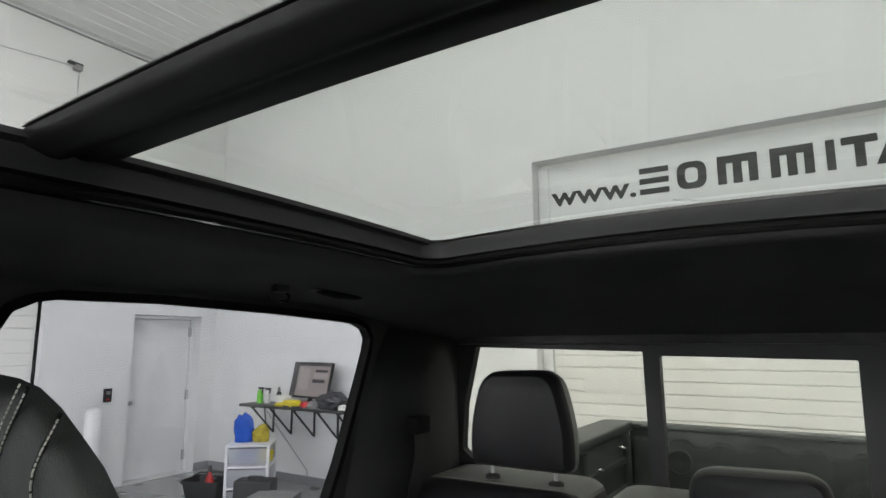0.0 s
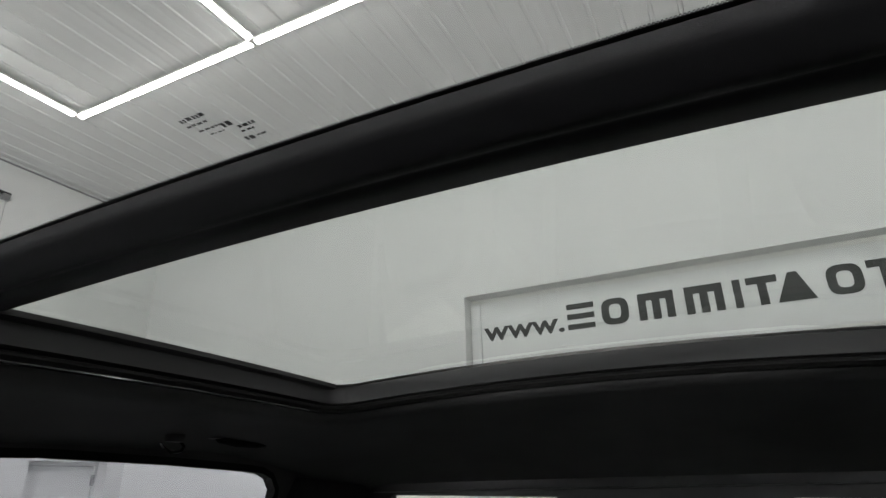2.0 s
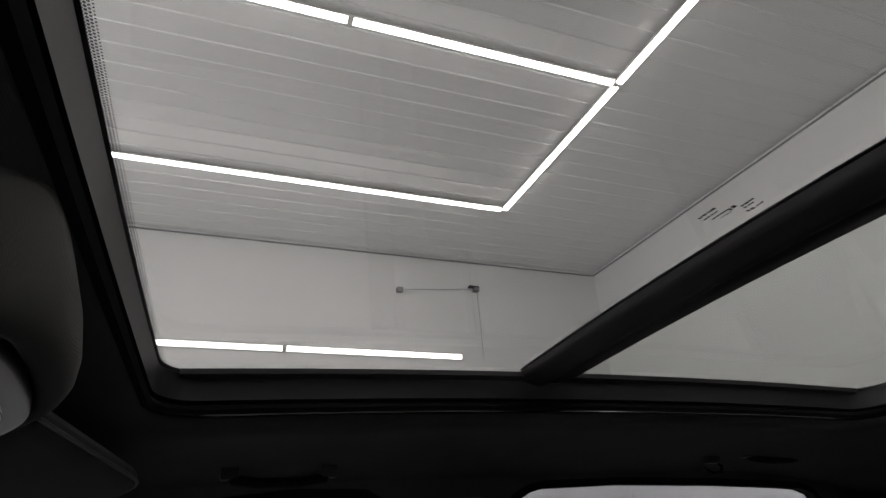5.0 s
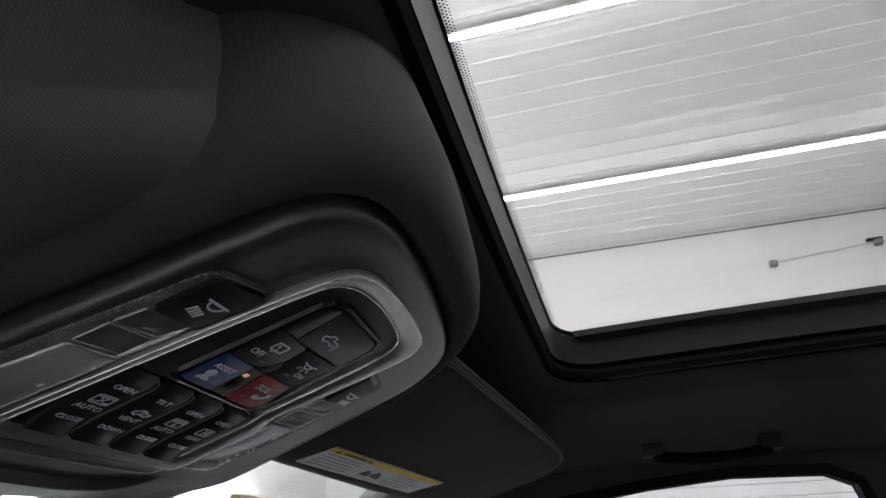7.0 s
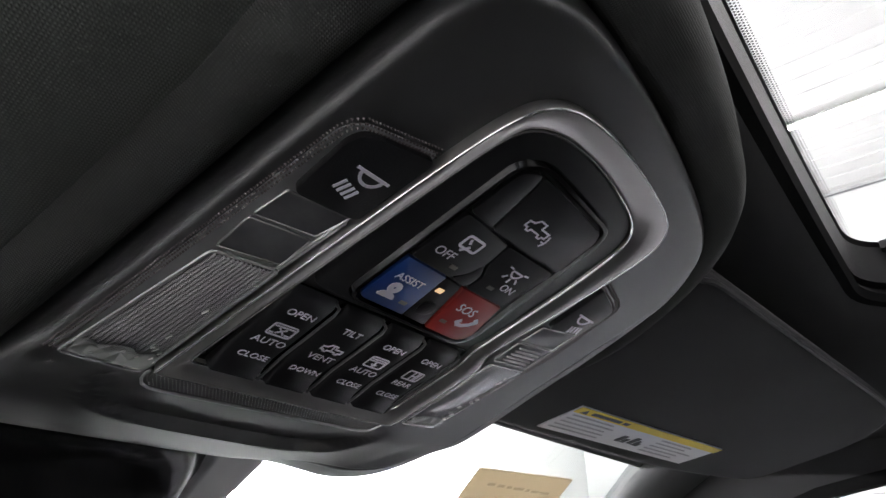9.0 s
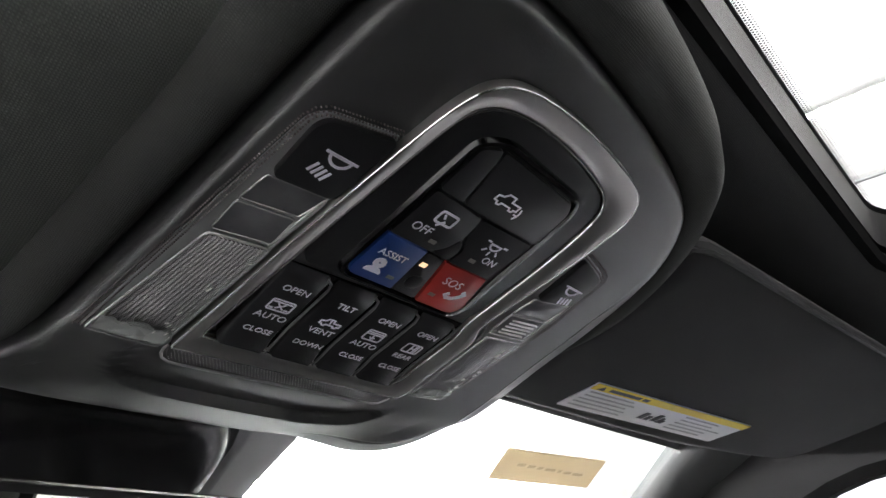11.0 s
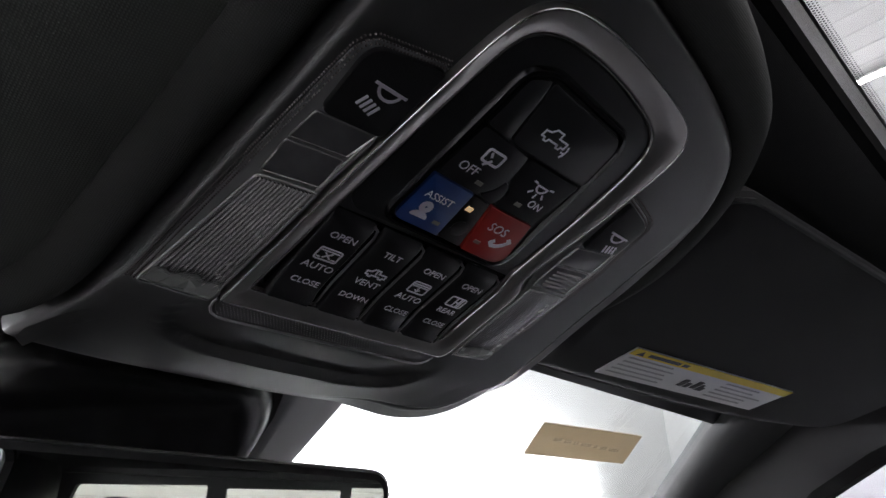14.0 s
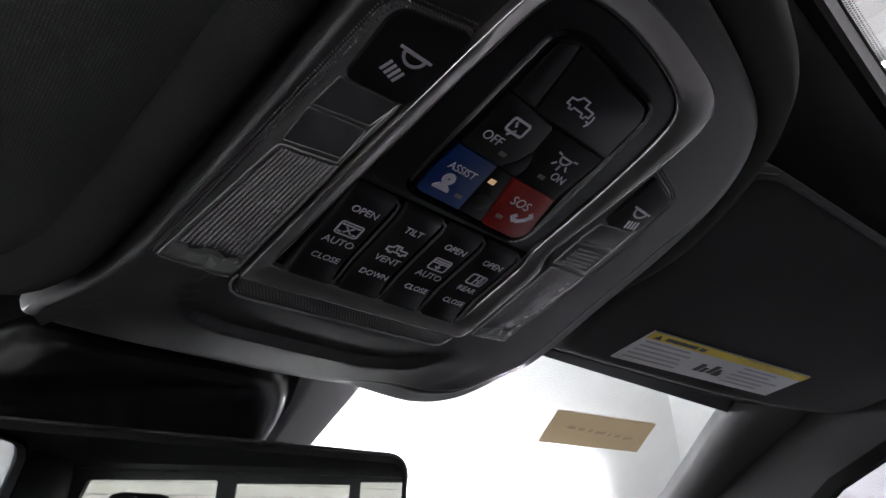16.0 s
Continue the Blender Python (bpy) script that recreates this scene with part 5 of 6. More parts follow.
offb = button("mirror_off_button", [(-27.2, 22.3), (-6.4, 22.0), (-1.6, 27.0), (0.6, 34.5), (-1.2, 45.6), (-13.6, 46.4), (-26.4, 47.0)], BUTTON)
lettering("lettering", "OFF", 0.0055, LEGEND, offb, -0.0182, 0.0300, 0.0041, 0.00012)
print_on(offb, "mirror_symbol", shrink([(rrect(-13.4, 38.4, 9.6, 6.4), True), ([(-15.6, 40.0), (-14.6, 38.4)], False), ([(-15.4, 33.6), (-13.0, 36.6)], False)], -13.0, 37.6, 0.86), 0.0010)
part("indicator", slab(mm([(-11.2, 25.8), (-7.8, 25.8), (-7.8, 27.6), (-11.2, 27.6)]), 0.0038, 0.0043), LED_OFF, offb)
onb = button("lamp_on_button", [(5.0, 21.2), (28.4, 21.6), (29.6, 46.4), (-0.4, 45.4), (1.2, 34.6), (5.6, 29.0)], BUTTON)
lettering("lettering", "ON", 0.0050, LEGEND, onb, 0.0204, 0.0298, 0.0041, 0.00012)
print_on(onb, "lamp_symbol", [(arc(15.6, 38.6, 2.8, 180, 360, 8), True), ([(11.6, 39.2), (10.0, 39.4)], False), ([(19.6, 39.2), (21.2, 39.4)], False), ([(12.6, 35.4), (11.4, 34.0)], False),
                              ([(15.6, 34.6), (15.6, 32.8)], False), ([(18.6, 35.4), (19.8, 34.0)], False)], 0.0008)
part("indicator", slab(mm([(11.4, 26.0), (14.8, 26.0), (14.8, 27.8), (11.4, 27.8)]), 0.0038, 0.0043), LED_OFF, onb)
button("blank_button", [(-5.4, 22.0), (4.2, 21.4), (4.8, 28.4), (0.4, 33.6), (-1.0, 27.0)], BUTTON, w1=0.0039, r=0.003)
button("blank_button", [(-26.4, 48.0), (-14.3, 47.4), (-17.6, 67.0), (-19.4, 72.4), (-26.6, 68.4)], BUTTON)
carb = button("tow_button", [(-13.2, 47.2), (30.2, 47.6), (27.6, 66.4), (24.2, 70.6), (-18.2, 72.4), (-16.8, 67.0)], BUTTON)
print_on(carb, "pickup_symbol", [(pickup(0.6, 57.2, 1.05), True), (arc(4.6, 55.0, 4.6, -35, 30, 4), False), ([(7.4, 54.2), (9.0, 54.2)], False)], 0.0007)

# four paddle switches
for c, words, icon in ((-36.6, ("OPEN", "AUTO", "CLOSE"), 0), (-12.2, ("TILT", "VENT", "DOWN"), 1), (11.4, ("OPEN", "AUTO", "CLOSE"), 2), (35.0, ("OPEN", "REAR", "CLOSE"), 3)):
    bm = bmesh.new()
    hw = 11.0
    rows = []
    for v, w in ((-11.5, 0.0), (-12.5, 2.6), (-15.5, 3.8), (-30, 4.0), (-48, 4.0), (-55, 4.8), (-59.5, 6.4), (-62, 6.2), (-63, 0.0)):
        sk = (v + 35) * -0.02
        rows.append([((c - hw + sk) * K, v * K, -0.0005), ((c - hw + sk) * K, v * K, max(0, w - 1.6) * K), ((c - hw + 1.4 + sk) * K, v * K, w * K),
                     ((c + hw - 2.6 + sk) * K, v * K, w * K), ((c + hw - 0.8 + sk) * K, v * K, max(0, w - 2.2) * K), ((c + hw + sk) * K, v * K, -0.0005)])
    loft(bm, rows, closed=False)
    sw = part("paddle_switch", bm, BUTTON, con, "black rocker switch", angle=50)
    ridge = [(c + hw - 3.2, -12.2, 2.4), (c + hw - 0.9, -13.4, 3.0), (c + hw + 0.2, -17, 3.2), (c + hw + 0.3, -30, 3.4), (c + hw + 0.5, -46, 3.4), (c + hw + 0.9, -56, 4.2), (c + hw + 1.0, -62.5, 4.6)]
    part("switch_ridge", sweep(bmesh.new(), [(a * K, b * K, d * K) for a, b, d in ridge], circle_profile(0.0006, 6)), PLASTIC, sw)
    lettering("lettering", words[0], 0.0047, LEGEND, sw, c * K, -0.0221, 0.0041, 0.00012)
    lettering("lettering", words[1], 0.0051 if icon != 3 else 0.0047, LEGEND, sw, (c + 0.3) * K, -0.0403, 0.0041, 0.00012)
    lettering("lettering", words[2], 0.0044, LEGEND, sw, (c + 0.3) * K, -0.0497, 0.0046, 0.00012)
    y0 = -32.4
    if icon == 0:
        lines = [(rrect(c, y0, 12.5, 8.2), True), ([(c - 5, y0 + 2.4), (c + 5, y0 + 2.4)], False), ([(c - 2, y0 - 2.4), (c + 2, y0 + 1.2)], False), ([(c - 2, y0 + 1.2), (c + 2, y0 - 2.4)], False),
                 ([(c - 5, y0 - 2.6), (c - 3.4, y0 - 2.6)], False), ([(c + 3.4, y0 - 2.6), (c + 5, y0 - 2.6)], False)]
    elif icon == 1:
        lines = [(pickup(c + 0.4, -33.6, 0.98), True), ([(c - 0.2, -31.4), (c + 0.2, -33.8)], False)]
    elif icon == 2:
        lines = [(rrect(c, y0, 11, 8.0), True), ([(c - 4.6, y0 + 2.4), (c + 4.6, y0 + 2.4)], False), ([(c - 4.6, y0 + 1.0), (c + 4.6, y0 + 1.0)], False), ([(c, y0 + 0.4), (c, y0 - 3)], False),
                 ([(c - 1.4, y0 - 1.6), (c, y0 - 3), (c + 1.4, y0 - 1.6)], False)]
    else:
        lines = [(rrect(c, y0 - 0.4, 11, 7.6), True), ([(c - 0.8, y0 - 3.6), (c - 0.8, y0 + 2.8)], False), ([(c + 2.0, y0 - 3.4), (c + 2.0, y0 + 2.8)], False), ([(c + 3.4, y0 - 3.4), (c + 3.4, y0 + 2.6)], False),
                 ([(c - 0.4, y0 - 0.4), (c + 2, y0 - 0.4)], False)]
    print_on(sw, "switch_symbol", shrink(lines, c, y0 - 0.6, (0.80, 0.84, 0.86, 0.84)[icon]), 0.0007)
part("switch_tray", slab(mm([(-51.5, -64.5), (51.5, -62.5), (47.5, -10), (-47.5, -11.5)]), -0.0008, 0.0006), GLOSS_BLACK, con)

# fine mesh strip at the front
STRIP = mm([(-58.5, -77.5), (57, -74.5), (60.5, -75.5), (57.5, -83), (52, -84.5), (-52, -87.5), (-57.5, -84.5)])
strip = part("mesh_strip", slab(fillet(STRIP, [0.001, 0.001, 0.001, 0.003, 0.005, 0.006, 0.004], 5), -0.001, 0.0022, 0.0008), CONSOLE, con, "fine dimpled speaker strip")
bm = bmesh.new()
for r in range(6):
    for k in range(74):
        u = -56 + k * 1.52 + (r % 2) * 0.76
        v = -79.0 - r * 1.25 + (u + 56) * 0.0245
        if u < 55:
            w = 2.0
            a = [bm.verts.new(((u + dx) * K, (v + dy) * K, w * K)) for dx, dy in ((-0.5, 0), (0, -0.5), (0.5, 0), (0, 0.5))]
            t = bm.verts.new((u * K, v * K, 2.40 * K))
            for i in range(4):
                bm.faces.new((a[i], a[(i + 1) % 4], t))
tagged(part("dimple_field", bm, DIMPLE, strip, smooth=False), kind="stuff")
bm = bmesh.new()
sweep(bm, [(p[0] * K, p[1] * K, 0.0020) for p in ((59.5, -76.6), (58.9, -80.6), (57.2, -83.4), (54.5, -84.8), (50, -85.4), (0, -86.7), (-50, -88.1), (-54.5, -87.7), (-57.8, -85.9), (-59.7, -82.6), (-60.2, -79), (-59.6, -76.5))], circle_profile(0.0006, 6))
part("strip_edge", bm, STEEL, con, "bright edge line")

rng = random.Random(31)


def map_lamp(s, outline, btn, wins, lens, icon_c, label):
    """A reading lamp: bead rim, push button, two small windows and a ribbed lens over a reflector."""
    lamp = part("map_lamp", slab(fillet(mm(outline), 0.003, 4), -0.0012, 0.0008, 0.0004), LENS_BACK, con, label)
    b = part("lamp_button", slab(fillet(mm(btn), 0.003, 4), 0.0006, 0.0034, 0.0006), BUTTON, lamp, "black push button with a lamp symbol")
    cx, cy = icon_c
    print_on(b, "lamp_symbol", [(arc(cx, cy + 1.6, 4.0, 180, 360, 10, 0.95), True), ([(cx - 5.8, cy + 1.8), (cx + 5.8, cy + 1.8)], False)]
             + [([(cx + s * (5.2 - 1.9 * k), cy - 4.0 - 0.5 * k), (cx + s * (6.6 - 1.9 * k), cy - 7.6 - 0.5 * k)], False) for k in range(4)], 0.0010, 0.0035)
    for wpts in wins:
        part("lamp_window", slab(fillet(mm(wpts), 0.001, 3), 0.0006, 0.0016, 0.0003), WINDOW_DARK, lamp, "dark glassy lamp window")
    g = part("lens", slab(fillet(mm(lens), 0.002, 4), 0.0022, 0.0034, 0.0006), LENS, lamp, "clear ribbed lens")
    for wpts in wins:
        loop = fillet(mm(wpts), 0.001, 3)
        part("window_rim", sweep(bmesh.new(), [(p[0], p[1], 0.0017) for p in loop], circle_profile(0.00038, 6), True), LENS_RIB, lamp, "clear moulded rim")
    a, b2, c, d = [Vector(p) for p in lens]
    bm = bmesh.new()
    for k in range(1, 15):
        t = k / 15
        p0, p1 = a.lerp(b2, t), d.lerp(c, t)
        p0, p1 = p0.lerp(p1, 0.03), p1.lerp(p0, 0.03)
        sweep(bm, [(p0.x * K, p0.y * K, 0.0018), (p1.x * K, p1.y * K, 0.0018)], [(-0.00075, -0.0006), (0.00075, -0.0006), (0.0003, 0.0002), (0.0, 0.0003), (-0.0003, 0.0002)])
    part("lens_ribs", bm, LENS_RIB, lamp, "clear moulded ribs", angle=60)
    sweep_end = bmesh.new()
    sweep(sweep_end, [(p[0], p[1], 0.0026) for p in fillet(mm(lens), 0.002, 4)], circle_profile(0.0006, 6), True)
    part("lens_rim", sweep_end, LENS_RIB, lamp, "clear moulded rim")
    # white slivers stand in for bright refraction in the lens
    bm = bmesh.new()
    for k in range(9):
        t, u = 0.72 + 0.25 * rng.random(), rng.random()
        q = a.lerp(b2, t).lerp(d.lerp(c, t), u)
        q2 = q + Vector((rng.uniform(0.4, 1.4), rng.uniform(0.8, 2.6)))
        sweep(bm, [(q.x * K, q.y * K, 0.0036), (q2.x * K, q2.y * K, 0.0036)], circle_profile(rng.uniform(0.00015, 0.0004), 5))
    facets = bmesh.new()
    rows = []
    for i, u in enumerate((0.015, 0.055, 0.10, 0.15)):
        row = []
        for k in range(8):
            t = k / 7
            if 0 < k < 7:
                t += rng.uniform(-0.05, 0.05)
            v = u + (rng.uniform(-0.02, 0.035) if i > 1 else 0)
            q = a.lerp(b2, t).lerp(d.lerp(c, t), v)
            row.append(facets.verts.new((q.x * K, q.y * K, 0.0030 + (rng.uniform(0.0004, 0.0016) if i in (1, 2) else 0.0))))
        rows.append(row)
    for r0, r1 in zip(rows, rows[1:]):
        for k in range(7):
            facets.faces.new((r0[k], r0[k + 1], r1[k + 1]))
            facets.faces.new((r0[k], r1[k + 1], r1[k]))
    part("lens_end", facets, FACET, lamp, "clear cut lens end", smooth=False)
    part("lens_scuff", bm, WHITE_PL, lamp, "pale painted glints on the lens")
    return lamp


left = map_lamp(-1, [(-92.5, -79), (-61.5, -80), (-54, 10), (-50, 55.5), (-74.5, 50), (-79, 45)], [(-76, 21), (-52.8, 22.8), (-50.4, 54.0), (-73.2, 48.6), (-76, 44)],
                [[(-78.3, 7), (-57.5, 9.6), (-54.2, 21.6), (-76.3, 19.8)], [(-78.8, -9.6), (-57.6, -6.6), (-57.4, 7.6), (-78.4, 5.4)]],
                [(-90.8, -77.2), (-62.8, -78.4), (-57.0, -8.4), (-79.2, -11)], (-62, 37.5), "clear map reading lamp")
right = map_lamp(1, [(66.5, -71), (91, -68), (92, 12), (86, 47), (80, 51), (61, 55.5), (58.5, 0), (65, -13)], [(64.5, 22.8), (84.4, 27.6), (83.4, 46), (80, 49), (61.8, 53.2)],
                 [[(63.4, 9), (86.5, 13), (85.4, 26), (64.2, 21.4)], [(64.6, -8), (87.6, -4.6), (86.7, 11.6), (63.8, 7.6)]], [(67.6, -69.6), (88.6, -66.8), (88.4, -6.6), (65.2, -10)], (74, 36), "clear map reading lamp")
for off in (0.0, 1.5):
    path = [(-62.4 - off, -77, 1.9), (-57.2 - off * 0.7, -10, 1.9), (-54.0 - off * 0.6, 20, 1.9)]
    part("moulded_line", sweep(bmesh.new(), [(a * K, b * K, c * K) for a, b, c in path], circle_profile(0.0005, 6)), LENS_RIB, left, "clear moulded line")
for k in range(5):
    y = -5.0 + 2.5 * k
    part("prism_bar", sweep(bmesh.new(), [(0.068, y * K, 0.0018), (0.0845, (y + 2.6) * K, 0.0018)], [(-0.0007, -0.0004), (0.0007, -0.0004), (0.0, 0.0007)]), LENS_RIB, right, "clear prism bar")
for lamp, path in ((left, [(-94.5, -78), (-80.2, 44.5), (-78.6, 48.4), (-75.2, 51.4), (-50.2, 57.4)]), (right, [(92.5, -68), (93.5, 12), (87.4, 47.6), (84.6, 51), (80, 53), (61.5, 57.0)])):
    bm = bmesh.new()
    p = [Vector(q) for q in path]
    for row in (0.0, 1.5, 3.0):
        for a, b in zip(p, p[1:]):
            n = max(1, int((b - a).length / 1.15))
            nrm = Vector((-(b - a).y, (b - a).x)).normalized()
            for k in range(n):
                q = a.lerp(b, (k + 0.5 * (row == 1.5)) / n) - nrm * row * (1 if lamp == left else -1)
                vs = [bm.verts.new(((q.x + dx) * K, (q.y + dy) * K, 0.0008)) for dx, dy in ((-0.5, 0), (0, -0.5), (0.5, 0), (0, 0.5))]
                t = bm.verts.new((q.x * K, q.y * K, 0.0016))
                for i in range(4):
                    bm.faces.new((vs[i], vs[(i + 1) % 4], t))
    tagged(part("bead_rim", bm, BEAD, lamp, smooth=False), kind="stuff")

# ---------------------------------------------------------------- mirror, sensor cover, note, visor
MX = Vector((0.9581, -0.2841, -0.035)).normalized()
MZ = Vector((-0.2840, -0.9578, -0.0436))
MZ = (MZ - MX * MZ.dot(MX)).normalized()
MY = MZ.cross(MX).normalized()
MIR = Matrix((MX, MY, MZ)).transposed().to_4x4()
MIR.translation = Vector((0.080, 0.8705, 1.643)) - MX * 0.124 - MY * 0.036
mir = thing("rear_view_mirror", "black framed rear-view mirror hanging from the windshield", "mirror", MIR)
out = fillet(rect(-0.127, 0.127, -0.034, 0.037), 0.012, 6)
part("frame", slab(out, -0.020, 0.0, 0.003), BLACK_PL, mir, "satin black frame")
part("mirror_glass", slab(fillet(rect(-0.123, 0.123, -0.030, 0.0325), 0.008, 5), -0.001, 0.0006), MIRROR, mir, "silvered glass")
part("frame_line", sweep(bmesh.new(), [(p[0], p[1], -0.0042) for p in inset(out, -0.0006)], circle_profile(0.0011, 6), True), POLISHED, mir, "thin bright edge line")
part("ball_joint", revolve([(0.002, -0.075), (0.013, -0.065), (0.016, -0.045), (0.012, -0.02), (0.010, -0.015)], 14), PLASTIC, mir)
part("arm", tube_path([(0, 0, -0.06), (0.0, 0.03, -0.085), (0.0, 0.055, -0.10)], 0.008, 8, up=(1, 0, 0)), PLASTIC, mir)

cover = thing("sensor_cover", "dark plastic camera cover at the windshield top", "cover")
bm = bmesh.new()
rings = []
for x0, x1, y0, y1, r, off in ((-0.124, 0.051, 0.934, 1.035, 0.030, -0.024), (-0.123, 0.049, 0.930, 1.03, 0.032, -0.030), (-0.120, 0.046, 0.926, 1.025, 0.034, -0.038),
                               (-0.116, 0.041, 0.922, 1.02, 0.036, -0.047), (-0.109, 0.034, 0.921, 1.012, 0.036, -0.0525), (-0.099, 0.026, 0.926, 1.002, 0.034, -0.0560),
                               (-0.082, 0.010, 0.940, 0.99, 0.022, -0.0580), (-0.055, -0.010, 0.955, 0.975, 0.009, -0.0588)):
    rings.append([ws_point(x, y, off) for x, y in round_rect(x0, x1, y0, y1, r, 8, 6)])
loft(bm, rings, True, False, True)
part("dome", bm, GLOSS_DARK, cover, "satin black domed cover", angle=70)
bm = bmesh.new()
loft(bm, [[ws_point(-0.13 - w, 0.86, d), ws_point(0.046 + w, 0.86, d), ws_point(0.058 + w, 0.905, d), ws_point(0.062 + w, 0.960, d), ws_point(0.061 + 0.7 * w, 1.055, d), ws_point(-0.13 - w, 1.055, d)]
          for d, w in ((-0.001, 0.052), (-0.003, 0.050), (-0.0215, 0.0025), (-0.0235, 0.0005), (-0.0245, -0.004))], True, True, True)
part("base_plate", bm, COVER_SHEEN, cover, "smooth base plate with ramped sides, sheen put into its grey", angle=30)
bm = bmesh.new()
loft(bm, [[ws_point(-0.12, 0.88, d), ws_point(0.034 - q, 0.88, d), ws_point(0.054 - q, 0.96, d), ws_point(0.053 - q, 1.045, d), ws_point(-0.125, 1.045, d)] for d, q in ((-0.0247, 0.0), (-0.0262, 0.001))], True, True, True)
part("flange", bm, SHELL, cover, "dark flange round the dome", angle=30)

note = thing("paper_note", "small kraft paper note stuck on the windshield", "paper note")
cc = [(0.343, 0.948), (0.522, 0.940), (0.531, 0.975), (0.349, 0.981)]
bm = bmesh.new()
loft(bm, [[ws_point(x, y, d) for x, y in cc] for d in (-0.0025, -0.0012)], True, True, True)
part("sheet", bm, KRAFT, note, smooth=False)
bm = bmesh.new()
rnd = random.Random(9)
x = 0.375
while x < 0.49:
    w = rnd.uniform(0.006, 0.02)
    loft(bm, [[ws_point(x, 0.960, d), ws_point(x + w, 0.959, d), ws_point(x + w, 0.9615, d), ws_point(x, 0.9625, d)] for d in (-0.0035, -0.0028)], True, True, True)
    x += w + 0.006
part("writing", bm, FADED_INK, note, "faint faded writing", smooth=False)

vis = thing("sun_visor", "black cloth sun visor folded up with a warning label", "sun visor", pose(0.3572, 0.7947, 1.7434, -9.13, 2.41, -11.68))
vo = fillet([(-0.185, -0.170), (0.222, -0.150), (0.266, 0.034), (0.10, 0.058), (-0.158, 0.045)], [0.03, 0.085, 0.045, 0.1, 0.010], 7)
bm = bmesh.new()
vr = resample(vo, 96)
loft(bm, [at_z(inset(vr, 0.012), 0.010), at_z(inset(vr, 0.003), 0.007), at_z(vr, 0.0), at_z(inset(vr, 0.003), -0.007), at_z(inset(vr, 0.010), -0.0115), at_z(inset(vr, 0.018), -0.0135)], True, True, True)
part("panel", bm, VISOR_VINYL, vis)
part("edge_piping", sweep(bmesh.new(), at_z(inset(vr, 0.0015), -0.006), circle_profile(0.0020, 6), True), SHELL, vis, "dark edge piping")
lab = part("warning_label", new_box(-0.1015, 0.1015, -0.023, 0.023, -0.0146, -0.0136), LABEL_WHITE, vis, "white warning label with a yellow band")
part("yellow_band", new_box(-0.101, 0.101, -0.0228, -0.0135, -0.0152, -0.0147), LABEL_YELLOW, lab, "yellow band")
bm = bmesh.new()
loft(bm, [[(-0.096, -0.0150, z), (-0.088, -0.0150, z), (-0.092, -0.0212, z)] for z in (-0.0155, -0.0153)], True, True, True)
for x0, x1 in ((-0.084, -0.048), (-0.045, -0.038)):
    box(bm, x0, x1, -0.0202, -0.0160, -0.0155, -0.0153)
part("band_text", bm, LABEL_INK, lab, "dark bars of writing", smooth=False)
rnd = random.Random(3)
for col in (-0.096, 0.024):
    bm = bmesh.new()
    for k in range(5):
        w = rnd.uniform(0.045, 0.068)
        box(bm, col, col + w, -0.0095 + 0.0062 * k, -0.0079 + 0.0062 * k, -0.0151, -0.0147)
    tagged(part("text_block", bm, LABEL_GREY, lab, "grey bars of small writing", smooth=False), kind="stuff")
bm = bmesh.new()
for x0, x1, y0, y1 in ((-0.018, -0.012, 0.000, 0.012), (-0.010, -0.005, 0.004, 0.012), (-0.002, 0.004, -0.002, 0.011), (0.006, 0.010, 0.002, 0.012), (0.011, 0.014, 0.006, 0.012)):
    box(bm, x0, x1, y0, y1, -0.0151, -0.0147)
part("symbol_block", bm, LABEL_INK, lab, "dark pictogram block", smooth=False)
hinge = part("hinge_block", new_box(-0.188, -0.166, -0.034, 0.032, -0.008, 0.012, bevel=0.005), SHELL, vis, "black hinge block at the visor's inner end")
for y in (-0.022, -0.002, 0.020):
    part("hinge_knuckle", new_box(-0.181, -0.163, y - 0.005, y + 0.005, -0.014, -0.006, bevel=0.003, seg=3), TRIM_GREY, hinge)

# ---------------------------------------------------------------- hooks and handles on the lining
hook = thing("coat_hook", "small black coat hook on the roof lining", "hook", pose(0.635, -0.42, 1.780))
part("base", new_box(-0.010, 0.010, -0.016, 0.016, -0.003, 0.012, bevel=0.004), SHELL, hook)
part("hook", tube_path([(0, -0.012, 0.0), (-0.008, -0.016, -0.010), (-0.012, -0.006, -0.020), (-0.012, 0.014, -0.022), (-0.008, 0.030, -0.012), (-0.006, 0.034, -0.006)], 0.0024, 8), GLOSS_BLACK, hook)


def handle(x, y, z, label):
    h = thing("grab_handle", label, "handle", pose(x, y, z))
    part("grip", tube_path([(0.012, -0.075, 0.006), (0, -0.07, -0.006), (-0.004, -0.03, -0.012), (-0.004, 0.03, -0.012), (0, 0.07, -0.006), (0.012, 0.075, 0.006)], 0.0075, 8), RUBBER, h)
    for s in (-0.075, 0.075):
        part("mount", new_box(-0.008, 0.02, s - 0.014, s + 0.014, -0.006, 0.014, bevel=0.005), SHELL, h)
    return h


handle(0.628, -0.59, 1.793, "black grab handle above the rear door")
handle(0.648, 0.43, 1.775, "black grab handle above the front door")

# ---------------------------------------------------------------- seats
seat = thing("rear_bench", "black leather rear bench seat with headrests", "seat")


